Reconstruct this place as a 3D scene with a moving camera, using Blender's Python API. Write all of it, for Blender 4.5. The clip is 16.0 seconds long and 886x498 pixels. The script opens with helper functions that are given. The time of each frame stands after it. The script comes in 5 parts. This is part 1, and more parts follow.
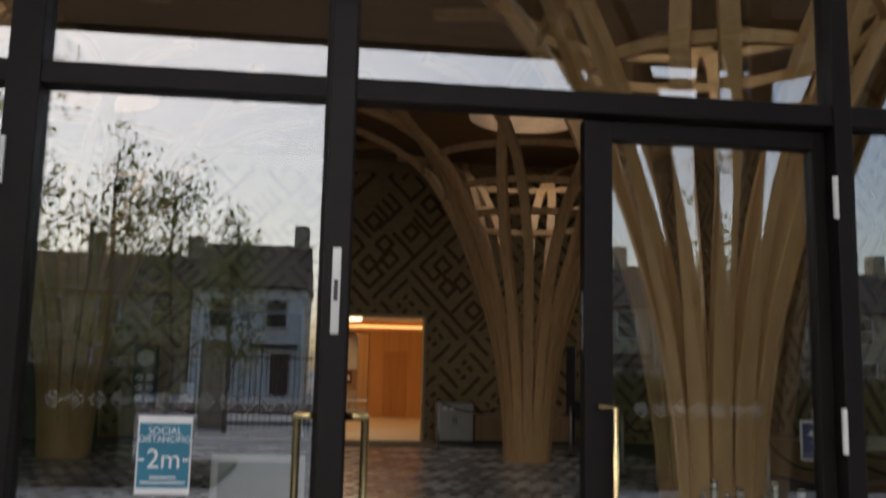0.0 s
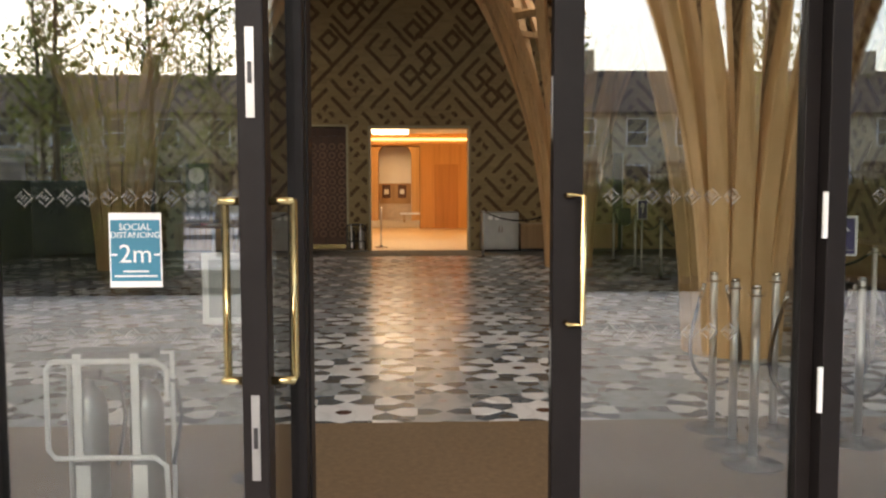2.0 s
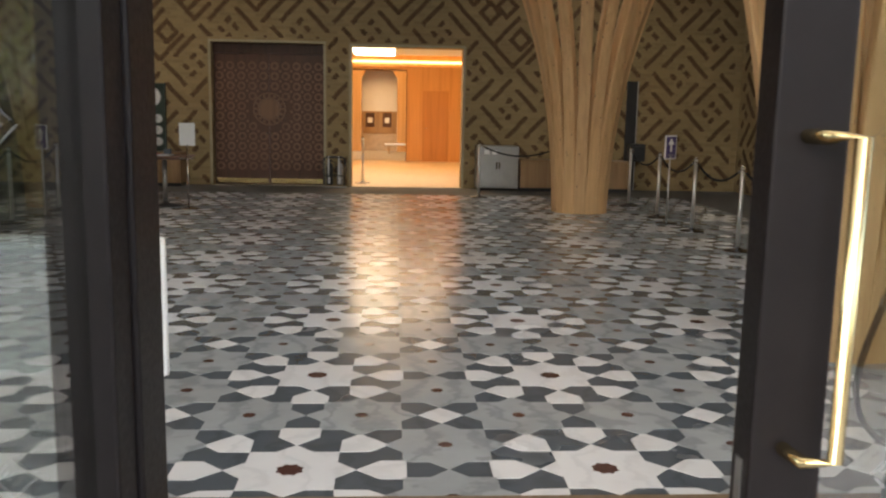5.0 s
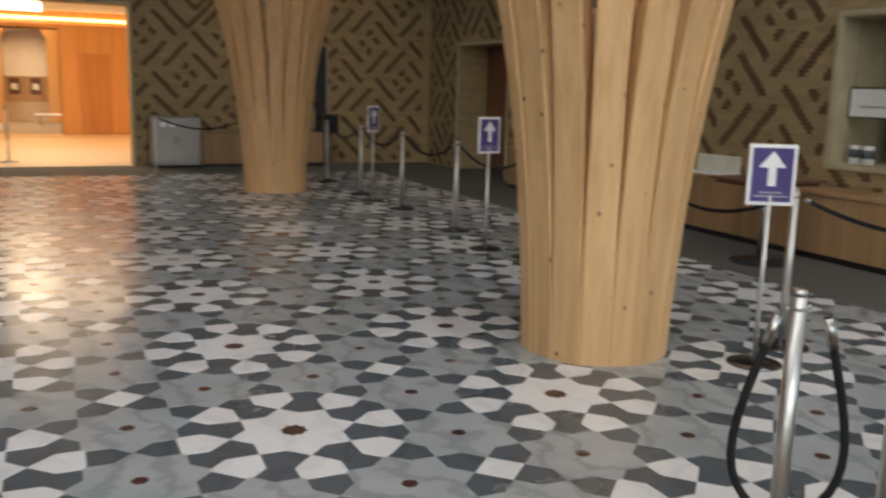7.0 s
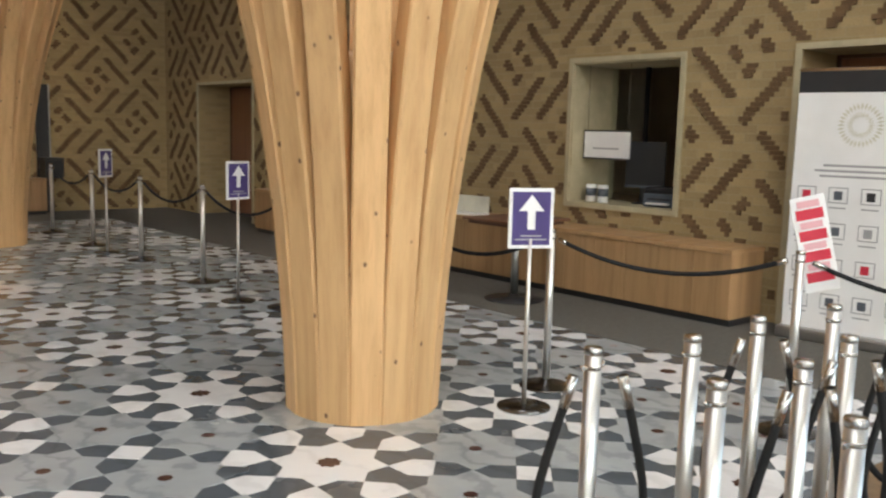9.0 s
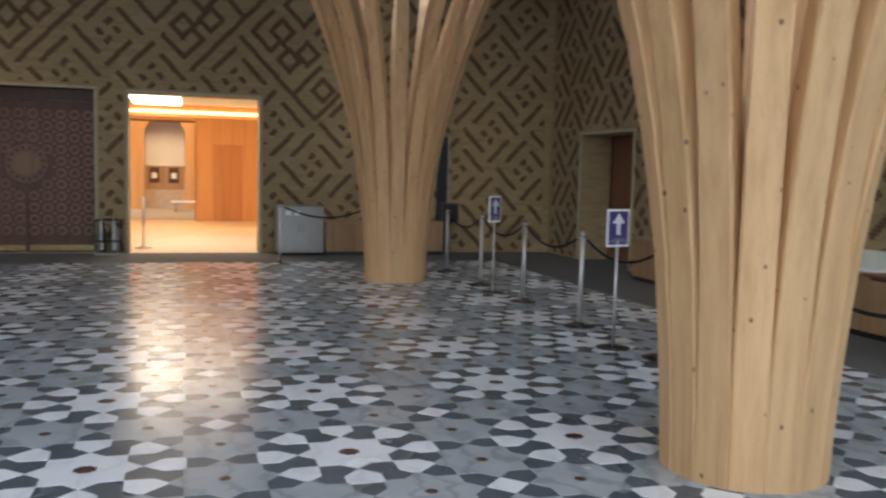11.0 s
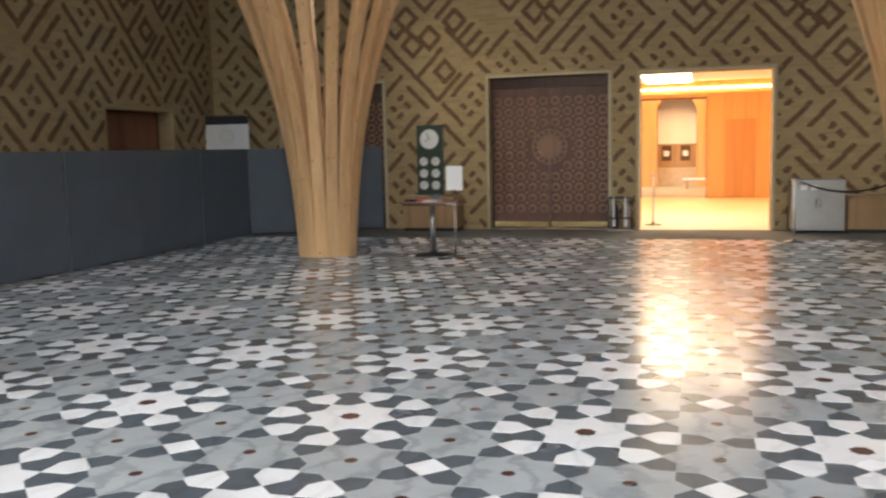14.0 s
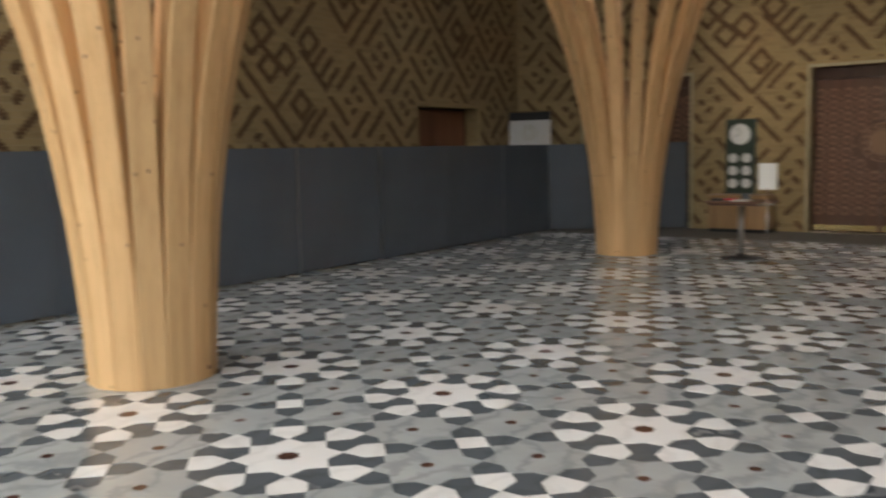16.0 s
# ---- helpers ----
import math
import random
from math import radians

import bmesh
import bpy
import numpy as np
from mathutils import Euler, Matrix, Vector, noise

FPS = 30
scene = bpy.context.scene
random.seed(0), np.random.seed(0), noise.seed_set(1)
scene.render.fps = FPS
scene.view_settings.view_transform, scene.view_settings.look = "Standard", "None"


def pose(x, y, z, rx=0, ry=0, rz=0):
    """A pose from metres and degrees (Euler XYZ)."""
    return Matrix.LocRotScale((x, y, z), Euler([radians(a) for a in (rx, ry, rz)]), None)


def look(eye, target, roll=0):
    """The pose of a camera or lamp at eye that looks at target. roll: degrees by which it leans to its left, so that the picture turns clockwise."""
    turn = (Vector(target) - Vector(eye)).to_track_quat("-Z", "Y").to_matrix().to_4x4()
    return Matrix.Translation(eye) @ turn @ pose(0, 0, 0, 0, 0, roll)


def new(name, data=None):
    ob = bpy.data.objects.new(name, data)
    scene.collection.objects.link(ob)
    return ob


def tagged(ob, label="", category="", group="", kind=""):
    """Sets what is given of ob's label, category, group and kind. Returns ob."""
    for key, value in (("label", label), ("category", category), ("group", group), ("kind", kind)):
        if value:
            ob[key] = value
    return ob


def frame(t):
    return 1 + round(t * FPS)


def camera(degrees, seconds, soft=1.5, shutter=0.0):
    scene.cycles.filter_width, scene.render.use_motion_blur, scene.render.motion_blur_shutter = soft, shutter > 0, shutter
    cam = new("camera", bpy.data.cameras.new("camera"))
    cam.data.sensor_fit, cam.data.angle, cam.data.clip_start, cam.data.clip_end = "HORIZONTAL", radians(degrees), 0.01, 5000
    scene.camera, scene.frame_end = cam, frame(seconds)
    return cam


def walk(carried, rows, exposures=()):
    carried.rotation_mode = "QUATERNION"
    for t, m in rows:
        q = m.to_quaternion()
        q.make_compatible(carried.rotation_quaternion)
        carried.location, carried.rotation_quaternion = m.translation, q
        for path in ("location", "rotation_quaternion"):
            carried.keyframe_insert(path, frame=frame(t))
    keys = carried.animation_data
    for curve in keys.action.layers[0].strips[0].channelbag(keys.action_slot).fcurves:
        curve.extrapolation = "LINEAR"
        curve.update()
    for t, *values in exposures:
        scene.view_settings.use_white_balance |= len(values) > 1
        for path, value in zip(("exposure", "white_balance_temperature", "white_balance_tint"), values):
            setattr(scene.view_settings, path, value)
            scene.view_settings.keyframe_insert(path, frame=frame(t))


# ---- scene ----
# Camera and its walk
cam = camera(53.9, 16.0, soft=2.2, shutter=0.4)
PATH = [
    (0, (0.024, -8.309, 1.587), (0.238, -6.339, 1.86), 1.3),
    (0.5, (0.089, -8.45, 1.539), (0.295, -6.461, 1.58), 0.8),
    (1, (0.205, -8.497, 1.52), (0.381, -6.506, 1.461), -0.2),
    (1.5, (0.361, -8.397, 1.498), (0.426, -6.402, 1.37), 0.6),
    (2, (0.432, -8.265, 1.495), (0.51, -6.272, 1.345), -0.1),
    (2.5, (0.436, -7.966, 1.489), (0.534, -5.981, 1.267), 1.2),
    (3, (0.502, -7.607, 1.5), (0.59, -5.612, 1.391), -0.4),
    (3.2, (0.538, -7.442, 1.504), (0.582, -5.449, 1.351), 1.0),
    (5.3, (0.386, -5.87, 1.458), (0.543, -3.903, 1.131), 1.1),
    (5.5, (0.374, -5.725, 1.45), (0.628, -3.771, 1.11), 0.5),
    (6, (0.42, -5.377, 1.444), (0.662, -3.42, 1.114), 0.5),
    (6.5, (0.428, -5.107, 1.462), (0.885, -3.182, 1.169), 2.5),
    (7, (0.408, -4.827, 1.479), (1.224, -3.037, 1.115), 1.5),
    (7.5, (0.474, -4.672, 1.486), (1.502, -2.995, 1.124), 1.6),
    (8, (0.508, -4.586, 1.5), (1.772, -3.065, 1.2), 1.4),
    (8.2, (0.507, -4.569, 1.504), (1.862, -3.125, 1.224), 1.8),
    (10.3, (0.478, -4.506, 1.505), (1.401, -2.741, 1.321), 1.7),
    (10.5, (0.47, -4.513, 1.506), (1.289, -2.697, 1.328), 1.6),
    (10.7, (0.471, -4.591, 1.44), (1.177, -2.729, 1.252), 0.3),
    (11, (0.466, -4.511, 1.508), (1.038, -2.603, 1.333), 1.4),
    (11.5, (0.447, -4.523, 1.508), (0.815, -2.567, 1.32), 1.3),
    (12, (0.431, -4.496, 1.507), (0.702, -2.525, 1.302), 0.4),
    (12.5, (0.497, -4.455, 1.499), (0.46, -2.464, 1.315), 0.8),
    (13, (0.555, -4.461, 1.504), (0.33, -2.483, 1.318), -0.2),
    (13.5, (0.547, -4.461, 1.503), (0.184, -2.505, 1.304), -0.8),
    (14, (0.543, -4.437, 1.486), (-0.014, -2.529, 1.259), -1.3),
    (14.5, (0.551, -4.448, 1.488), (-0.168, -2.595, 1.265), -1.3),
    (15, (0.526, -4.444, 1.493), (-0.285, -2.631, 1.259), -1.2),
    (15.5, (0.463, -4.386, 1.494), (-0.394, -2.595, 1.252), -1.4),
    (16, (0.454, -4.264, 1.494), (-0.707, -2.65, 1.271), -1.2),
]
EXPOSURES = [(0.0, 0.92, 7100, 13), (0.4, 1.9, 8000, 15), (0.8, 2.34, 8100, 14), (1.5, 2.34, 8100, 14), (2.0, 2.36, 8100, 14), (2.5, 2.16, 8100, 14), (3.2, 2.0, 8000, 15), (5.3, 2.92, 7200, 11), (6.0, 3.06, 7400, 11), (7.0, 2.78, 6900, 11), (7.5, 2.88, 6900, 11), (8.0, 3.42, 7300, 11), (8.2, 3.48, 7300, 11), (10.3, 3.14, 6400, 10), (11.0, 2.98, 5800, 9), (11.5, 2.94, 5500, 8), (12.0, 2.98, 5600, 8), (12.5, 3.5, 5800, 8), (13.0, 3.76, 6200, 9), (14.0, 3.68, 6650, 10), (15.0, 3.58, 6500, 10), (15.5, 3.5, 6450, 10), (16.0, 3.24, 7400, 11)]
walk(cam, [(t, look(e, g, r)) for t, e, g, r in PATH], EXPOSURES)

# World: a pale overcast sky
world = bpy.data.worlds.new("overcast_sky")
scene.world = world
world.use_nodes = True
wn = world.node_tree.nodes
sky = wn.new("ShaderNodeTexSky")
sky.sky_type = "NISHITA"
sky.sun_disc = False
sky.sun_elevation, sky.sun_rotation = radians(45), radians(200)
sky.air_density, sky.dust_density, sky.ozone_density = 1.0, 2.2, 1.2
world.node_tree.links.new(sky.outputs[0], wn["Background"].inputs[0])
wn["Background"].inputs[1].default_value = 0.15
sun = new("sun", bpy.data.lights.new("sun", "SUN"))
sun.data.energy, sun.data.angle, sun.data.color = 0.5, radians(90), (0.96, 0.98, 1.0)
sun.matrix_world = look((0, 0, 30), (10, 28, 0))


def area(name, m, sx, sy, watts, colour):
    lamp = new(name, bpy.data.lights.new(name, "AREA"))
    lamp.data.shape, lamp.data.size, lamp.data.size_y = "RECTANGLE", sx, sy
    lamp.data.energy, lamp.data.color = watts, colour
    lamp.matrix_world = m
    return lamp


# Plan, in metres: P is the repeat of the floor pattern, trees stand every six repeats
P = 1.32
Y_FAR, Y_GLASS, X_L, X_R, Z_TOP = 8.5 * P, -4.72, -8.72, 7.32, 6.3
TREES = [(2.5 * P, -0.5 * P), (-3.5 * P, -0.5 * P), (2.5 * P, 5.5 * P), (-3.5 * P, 5.5 * P)]
PORCH = [(3.45, -6.5 * P), (-4.77, -6.5 * P)]
OCULUS = 1.15
THICK, THICK_E = 0.42, 0.70

# daylight through the round rooflights and the glass front
for x, y in TREES:
    area("rooflight_daylight", look((x, y, Z_TOP + 0.55), (x, y, 0)), 1.9, 1.9, 1.6 if y > 0 else (9.0 if x < 0 else 5.5), (0.86, 0.93, 1.0))
area("glass_front_daylight", look((-0.7, Y_GLASS + 0.16, 4.75), (-0.7, 1.5, 0.0)), 15.5, 2.6, 42, (0.88, 0.94, 1.0))


# ---- materials ----
def material(name):
    m = bpy.data.materials.new(name)
    m.use_nodes = True
    nt = m.node_tree
    return m, nt, nt.nodes["Principled BSDF"]


def node(nt, kind, **kw):
    n = nt.nodes.new("ShaderNode" + kind)
    for k, v in kw.items():
        n.inputs[k].default_value = v
    return n


def coords(nt, scale=(1, 1, 1), space="Object", rot=(0, 0, 0)):
    tc, mp = node(nt, "TexCoord"), node(nt, "Mapping")
    mp.inputs["Scale"].default_value = scale
    mp.inputs["Rotation"].default_value = rot
    nt.links.new(tc.outputs[space], mp.inputs["Vector"])
    return mp.outputs[0]


def ramp(nt, fac, stops):
    r = node(nt, "ValToRGB")
    el = r.color_ramp.elements
    while len(el) < len(stops):
        el.new(0.5)
    for e, (p, c) in zip(el, stops):
        e.position, e.color = p, (*c, 1)
    nt.links.new(fac, r.inputs[0])
    return r.outputs[0]


def mixc(nt, a, b, fac, mode="MIX"):
    m = nt.nodes.new("ShaderNodeMix")
    m.data_type, m.blend_type = "RGBA", mode
    for sock, v in ((m.inputs[0], fac), (m.inputs[6], a), (m.inputs[7], b)):
        if isinstance(v, (int, float)):
            sock.default_value = v
        elif isinstance(v, tuple):
            sock.default_value = (*v, 1)
        else:
            nt.links.new(v, sock)
    return m.outputs[2]


def noise_at(nt, vec, scale, detail=4.0, rough=0.55, out="Fac"):
    n = node(nt, "TexNoise", Scale=scale, Detail=detail, Roughness=rough)
    nt.links.new(vec, n.inputs["Vector"])
    return n.outputs[out]


def bump(nt, b, height, strength=0.2, dist=0.01):
    n = node(nt, "Bump", Strength=strength, Distance=dist)
    nt.links.new(height, n.inputs["Height"])
    nt.links.new(n.outputs[0], b.inputs["Normal"])


def plain(name, colour, rough=0.5, metal=0.0, vary=0.12, scale=6.0, bumps=0.05):
    """A surface of one paint or metal, with faint wear at two scales."""
    m, nt, b = material(name)
    v = coords(nt)
    big, fine = noise_at(nt, v, scale), noise_at(nt, v, scale * 14, 3.0)
    dark = tuple(c * (1 - vary) for c in colour)
    light = tuple(min(1.0, c * (1 + vary)) for c in colour)
    col = ramp(nt, big, [(0.3, dark), (0.7, light)])
    nt.links.new(col, b.inputs["Base Color"])
    b.inputs["Metallic"].default_value = metal
    r = ramp(nt, fine, [(0.2, (max(0.02, rough - 0.08),) * 3), (0.8, (min(1, rough + 0.08),) * 3)])
    nt.links.new(r, b.inputs["Roughness"])
    if bumps:
        bump(nt, b, fine, bumps, 0.002)
    return m


def wood(name, light, dark, along="Z", rough=0.55, knots=True, grain=1.0):
    """Planed timber: long streaks, a tone of its own for each board, and knots."""
    m, nt, b = material(name)
    s = {"X": (0.35, 9, 9), "Y": (9, 0.35, 9), "Z": (9, 9, 0.35)}[along]
    v = coords(nt, s)
    oi = node(nt, "ObjectInfo")
    shift = node(nt, "VectorMath")
    shift.operation = "ADD"
    tri = node(nt, "CombineXYZ")
    mul = node(nt, "Math")
    mul.operation, mul.inputs[1].default_value = "MULTIPLY", 37.0
    nt.links.new(oi.outputs["Random"], mul.inputs[0])
    for k in range(3):
        nt.links.new(mul.outputs[0], tri.inputs[k])
    nt.links.new(v, shift.inputs[0])
    nt.links.new(tri.outputs[0], shift.inputs[1])
    vec = shift.outputs[0]
    streak = noise_at(nt, vec, 1.6 * grain, 6.0, 0.6)
    fine = noise_at(nt, vec, 9 * grain, 3.0)
    col = ramp(nt, streak, [(0.28, dark), (0.52, light), (0.8, tuple(c * 1.12 for c in light))])
    col = mixc(nt, col, tuple(c * 0.72 for c in dark), ramp(nt, fine, [(0.55, (0, 0, 0)), (0.8, (0.35,) * 3)]))
    tone = ramp(nt, oi.outputs["Random"], [(0, (0.86, 0.84, 0.80)), (1, (1.06, 1.03, 1.0))])
    col = mixc(nt, col, tone, 1.0, "MULTIPLY")
    if knots:
        kv = {"X": (9, 11, 11), "Y": (11, 9, 11), "Z": (9, 9, 6)}[along]
        kc = coords(nt, kv)
        add = node(nt, "VectorMath")
        add.operation = "ADD"
        nt.links.new(kc, add.inputs[0])
        nt.links.new(tri.outputs[0], add.inputs[1])
        vo = node(nt, "TexVoronoi", Scale=1.0)
        nt.links.new(add.outputs[0], vo.inputs["Vector"])
        spot = ramp(nt, vo.outputs["Distance"], [(0.045, (1, 1, 1)), (0.085, (0.6,) * 3), (0.105, (0, 0, 0))])
        col = mixc(nt, col, (0.13, 0.06, 0.025), spot)
    nt.links.new(col, b.inputs["Base Color"])
    b.inputs["Roughness"].default_value = rough
    bump(nt, b, streak, 0.12, 0.004)
    return m


def marble(name, base, vein, amount, rough):
    m, nt, b = material(name)
    v = coords(nt, (1, 1, 1), "Object", (0, 0, 0.6))
    geo = node(nt, "NewGeometry")
    pos = geo.outputs["Position"]
    oi = node(nt, "ObjectInfo")
    isl = geo.outputs["Random Per Island"]
    warp = noise_at(nt, pos, 1.4, 5.0, 0.6, "Color")
    wv = node(nt, "VectorMath")
    wv.operation = "MULTIPLY_ADD"
    wv.inputs[1].default_value = (0.9, 0.9, 0.9)
    nt.links.new(warp, wv.inputs[0])
    nt.links.new(pos, wv.inputs[2])
    w = node(nt, "TexWave", Scale=1.3, Distortion=6.0, Detail=4.0)
    w.inputs["Detail Scale"].default_value = 2.2
    nt.links.new(wv.outputs[0], w.inputs["Vector"])
    veins = ramp(nt, w.outputs["Fac"], [(0.0, (1, 1, 1)), (0.28, (0.15,) * 3), (0.6, (0, 0, 0))])
    clouds = noise_at(nt, pos, 3.0, 5.0)
    col = mixc(nt, base, vein, ramp(nt, clouds, [(0.35, (0, 0, 0)), (0.75, (amount,) * 3)]))
    scaled = mixc(nt, (0, 0, 0), veins, amount)
    col = mixc(nt, col, tuple(c * 0.8 for c in vein), scaled)
    tone = mixc(nt, ramp(nt, isl, [(0, (0.88,) * 3), (1, (1.06,) * 3)]), ramp(nt, oi.outputs["Random"], [(0, (0.93,) * 3), (1, (1.05,) * 3)]), 0.5)
    col = mixc(nt, col, tone, 1.0, "MULTIPLY")
    nt.links.new(col, b.inputs["Base Color"])
    smear = noise_at(nt, pos, 1.1, 4.0)
    r = ramp(nt, smear, [(0.3, (rough * 0.8,) * 3), (0.7, (rough * 1.25,) * 3)])
    nt.links.new(r, b.inputs["Roughness"])
    return m


def brickwork(name, base, mortar, proud):
    """Small pale bricks in courses 75 mm high; the wall's own plane is taken from its normal."""
    m, nt, b = material(name)
    geo = node(nt, "NewGeometry")
    sp, sn = node(nt, "SeparateXYZ"), node(nt, "SeparateXYZ")
    nt.links.new(geo.outputs["Position"], sp.inputs[0])
    nt.links.new(geo.outputs["Normal"], sn.inputs[0])
    ab = node(nt, "Math")
    ab.operation = "ABSOLUTE"
    nt.links.new(sn.outputs[0], ab.inputs[0])
    mixv = nt.nodes.new("ShaderNodeMix")
    nt.links.new(ab.outputs[0], mixv.inputs[0])
    nt.links.new(sp.outputs[0], mixv.inputs[2])
    nt.links.new(sp.outputs[1], mixv.inputs[3])
    cv = node(nt, "CombineXYZ")
    nt.links.new(mixv.outputs[0], cv.inputs[0])
    nt.links.new(sp.outputs[2], cv.inputs[1])
    br = node(nt, "TexBrick", Scale=1.0)
    br.inputs["Brick Width"].default_value, br.inputs["Row Height"].default_value = 0.225, 0.075
    br.inputs["Mortar Size"].default_value, br.inputs["Mortar Smooth"].default_value = 0.006, 0.3
    br.inputs["Color1"].default_value = (*[c * 0.86 for c in base], 1)
    br.inputs["Color2"].default_value = (*[min(1, c * 1.1) for c in base], 1)
    br.inputs["Mortar"].default_value = (*mortar, 1)
    nt.links.new(cv.outputs[0], br.inputs["Vector"])
    stain = noise_at(nt, geo.outputs["Position"], 0.7, 5.0)
    grain = noise_at(nt, geo.outputs["Position"], 60, 3.0)
    col = mixc(nt, br.outputs["Color"], ramp(nt, stain, [(0.3, (0.88, 0.86, 0.82)), (0.7, (1.05, 1.04, 1.0))]), 1.0, "MULTIPLY")
    col = mixc(nt, col, ramp(nt, grain, [(0.3, (0.9,) * 3), (0.7, (1.06,) * 3)]), 1.0, "MULTIPLY")
    nt.links.new(col, b.inputs["Base Color"])
    b.inputs["Roughness"].default_value = 0.9
    inv = node(nt, "Math")
    inv.operation, inv.inputs[0].default_value = "SUBTRACT", 1.0
    nt.links.new(br.outputs["Fac"], inv.inputs[1])
    bump(nt, b, inv.outputs[0], 0.5, 0.004)
    return m


def glass(name, tint, mirror):
    """A pane: clear, with a mirror share that grows at grazing angles."""
    m, nt, b = material(name)
    nt.nodes.remove(b)
    tr, gl, mix = node(nt, "BsdfTransparent"), node(nt, "BsdfGlossy"), node(nt, "MixShader")
    tr.inputs[0].default_value = (*tint, 1)
    gl.inputs["Roughness"].default_value = 0.0
    lw = node(nt, "LayerWeight", Blend=0.5)
    up = node(nt, "Math")
    up.operation, up.inputs[1].default_value = "POWER", 4.0
    ma = node(nt, "Math")
    ma.operation, ma.inputs[1].default_value, ma.inputs[2].default_value = "MULTIPLY_ADD", 0.8, mirror
    nt.links.new(lw.outputs["Facing"], up.inputs[0])
    nt.links.new(up.outputs[0], ma.inputs[0])
    nt.links.new(ma.outputs[0], mix.inputs[0])
    nt.links.new(tr.outputs[0], mix.inputs[1])
    nt.links.new(gl.outputs[0], mix.inputs[2])
    nt.links.new(mix.outputs[0], nt.nodes["Material Output"].inputs[0])
    return m


def glow(name, colour, strength):
    m, nt, b = material(name)
    b.inputs["Base Color"].default_value = (*colour, 1)
    b.inputs["Emission Color"].default_value = (*colour, 1)
    b.inputs["Emission Strength"].default_value = strength
    return m


LARCH = wood("larch_glulam", (0.64, 0.405, 0.200), (0.515, 0.305, 0.135))
OAK = wood("oak_veneer", (0.42, 0.26, 0.13), (0.30, 0.175, 0.08), "Z", 0.45, False)
OAK_H = wood("oak_top", (0.45, 0.28, 0.14), (0.32, 0.19, 0.09), "Y", 0.4, False)
WALNUT = wood("dark_carved_wood", (0.100, 0.044, 0.024), (0.060, 0.026, 0.014), "Z", 0.5, False)
WALNUT_LIGHT = wood("carved_wood_relief", (0.19, 0.088, 0.05), (0.13, 0.056, 0.03), "Z", 0.5, False)
WARM_PANEL = wood("warm_maple_panel", (0.66, 0.36, 0.14), (0.56, 0.29, 0.10), "Z", 0.4, False, 0.7)
CEIL_WOOD = wood("ceiling_timber", (0.30, 0.18, 0.09), (0.22, 0.13, 0.06), "X", 0.7, False)
MARBLE_W = marble("white_marble", (0.82, 0.82, 0.81), (0.60, 0.60, 0.60), 0.25, 0.22)
MARBLE_G = marble("grey_veined_marble", (0.405, 0.43, 0.435), (0.27, 0.295, 0.305), 0.6, 0.22)
MARBLE_D = marble("dark_slate_marble", (0.092, 0.108, 0.122), (0.066, 0.078, 0.088), 0.4, 0.24)
MARBLE_R = marble("dark_red_marble", (0.085, 0.035, 0.03), (0.04, 0.02, 0.02), 0.4, 0.25)
BRICK = brickwork("pale_gault_brick", (0.39, 0.288, 0.15), (0.39, 0.305, 0.175), 0)
BRICK_D = plain("brown_brick", (0.142, 0.083, 0.038), 0.9, 0, 0.25, 9, 0.3)
CARVE = wood("carved_relief_wood", (0.225, 0.118, 0.068), (0.165, 0.082, 0.046), "Z", 0.5, False)
STONE = plain("limestone_trim", (0.46, 0.40, 0.26), 0.7)
BRONZE = plain("dark_anodised_frame", (0.014, 0.0115, 0.0115), 0.42, 0.0)
BRONZE.node_tree.nodes["Principled BSDF"].inputs["Specular IOR Level"].default_value = 0.14
def polished(name, colour, rough):
    """Smooth metal with an even gloss and faint smudges in its tone."""
    m, nt, b = material(name)
    tone = noise_at(nt, coords(nt, (1, 1, 0.3)), 5.0)
    nt.links.new(ramp(nt, tone, [(0.3, tuple(c * 0.92 for c in colour)), (0.7, colour)]), b.inputs["Base Color"])
    b.inputs["Metallic"].default_value, b.inputs["Roughness"].default_value = 1.0, rough
    return m


STEEL = polished("polished_steel", (0.60, 0.58, 0.55), 0.21)
BRUSHED = plain("brushed_steel", (0.40, 0.40, 0.39), 0.35, 1.0, 0.06)
BRASS = polished("polished_brass", (0.85, 0.66, 0.33), 0.2)
BLACK = plain("black_plastic", (0.02, 0.02, 0.022), 0.45)
ROPE = plain("black_velvet_rope", (0.006, 0.006, 0.007), 0.85, 0, 0.3, 40, 0.3)
WHITE = plain("white_painted", (0.8, 0.8, 0.79), 0.5, 0, 0.04)
PAPER = plain("white_paper", (0.82, 0.82, 0.81), 0.6, 0, 0.03)
PURPLE = plain("purple_print", (0.06, 0.038, 0.165), 0.45)
TEAL = plain("teal_print", (0.02, 0.20, 0.30), 0.45)
RED = plain("red_print", (0.62, 0.03, 0.06), 0.5)
GREY_INK = plain("grey_print", (0.35, 0.35, 0.36), 0.6)
PALE_INK = plain("pale_gold_print", (0.62, 0.60, 0.50), 0.6)
SCREEN_GREY = plain("blue_grey_screen_board", (0.094, 0.112, 0.134), 0.5, 0, 0.10, 1.2)
MAT = plain("brown_entrance_mat", (0.19, 0.125, 0.07), 0.95, 0, 0.15, 30, 0.5)
CARPET = plain("grey_brown_carpet", (0.12, 0.112, 0.095), 0.95, 0, 0.15, 30, 0.5)
PLASTER = plain("white_plaster", (0.78, 0.76, 0.72), 0.8, 0, 0.04, 2)
GREEN_METAL = plain("bronze_green_board", (0.03, 0.05, 0.035), 0.4)
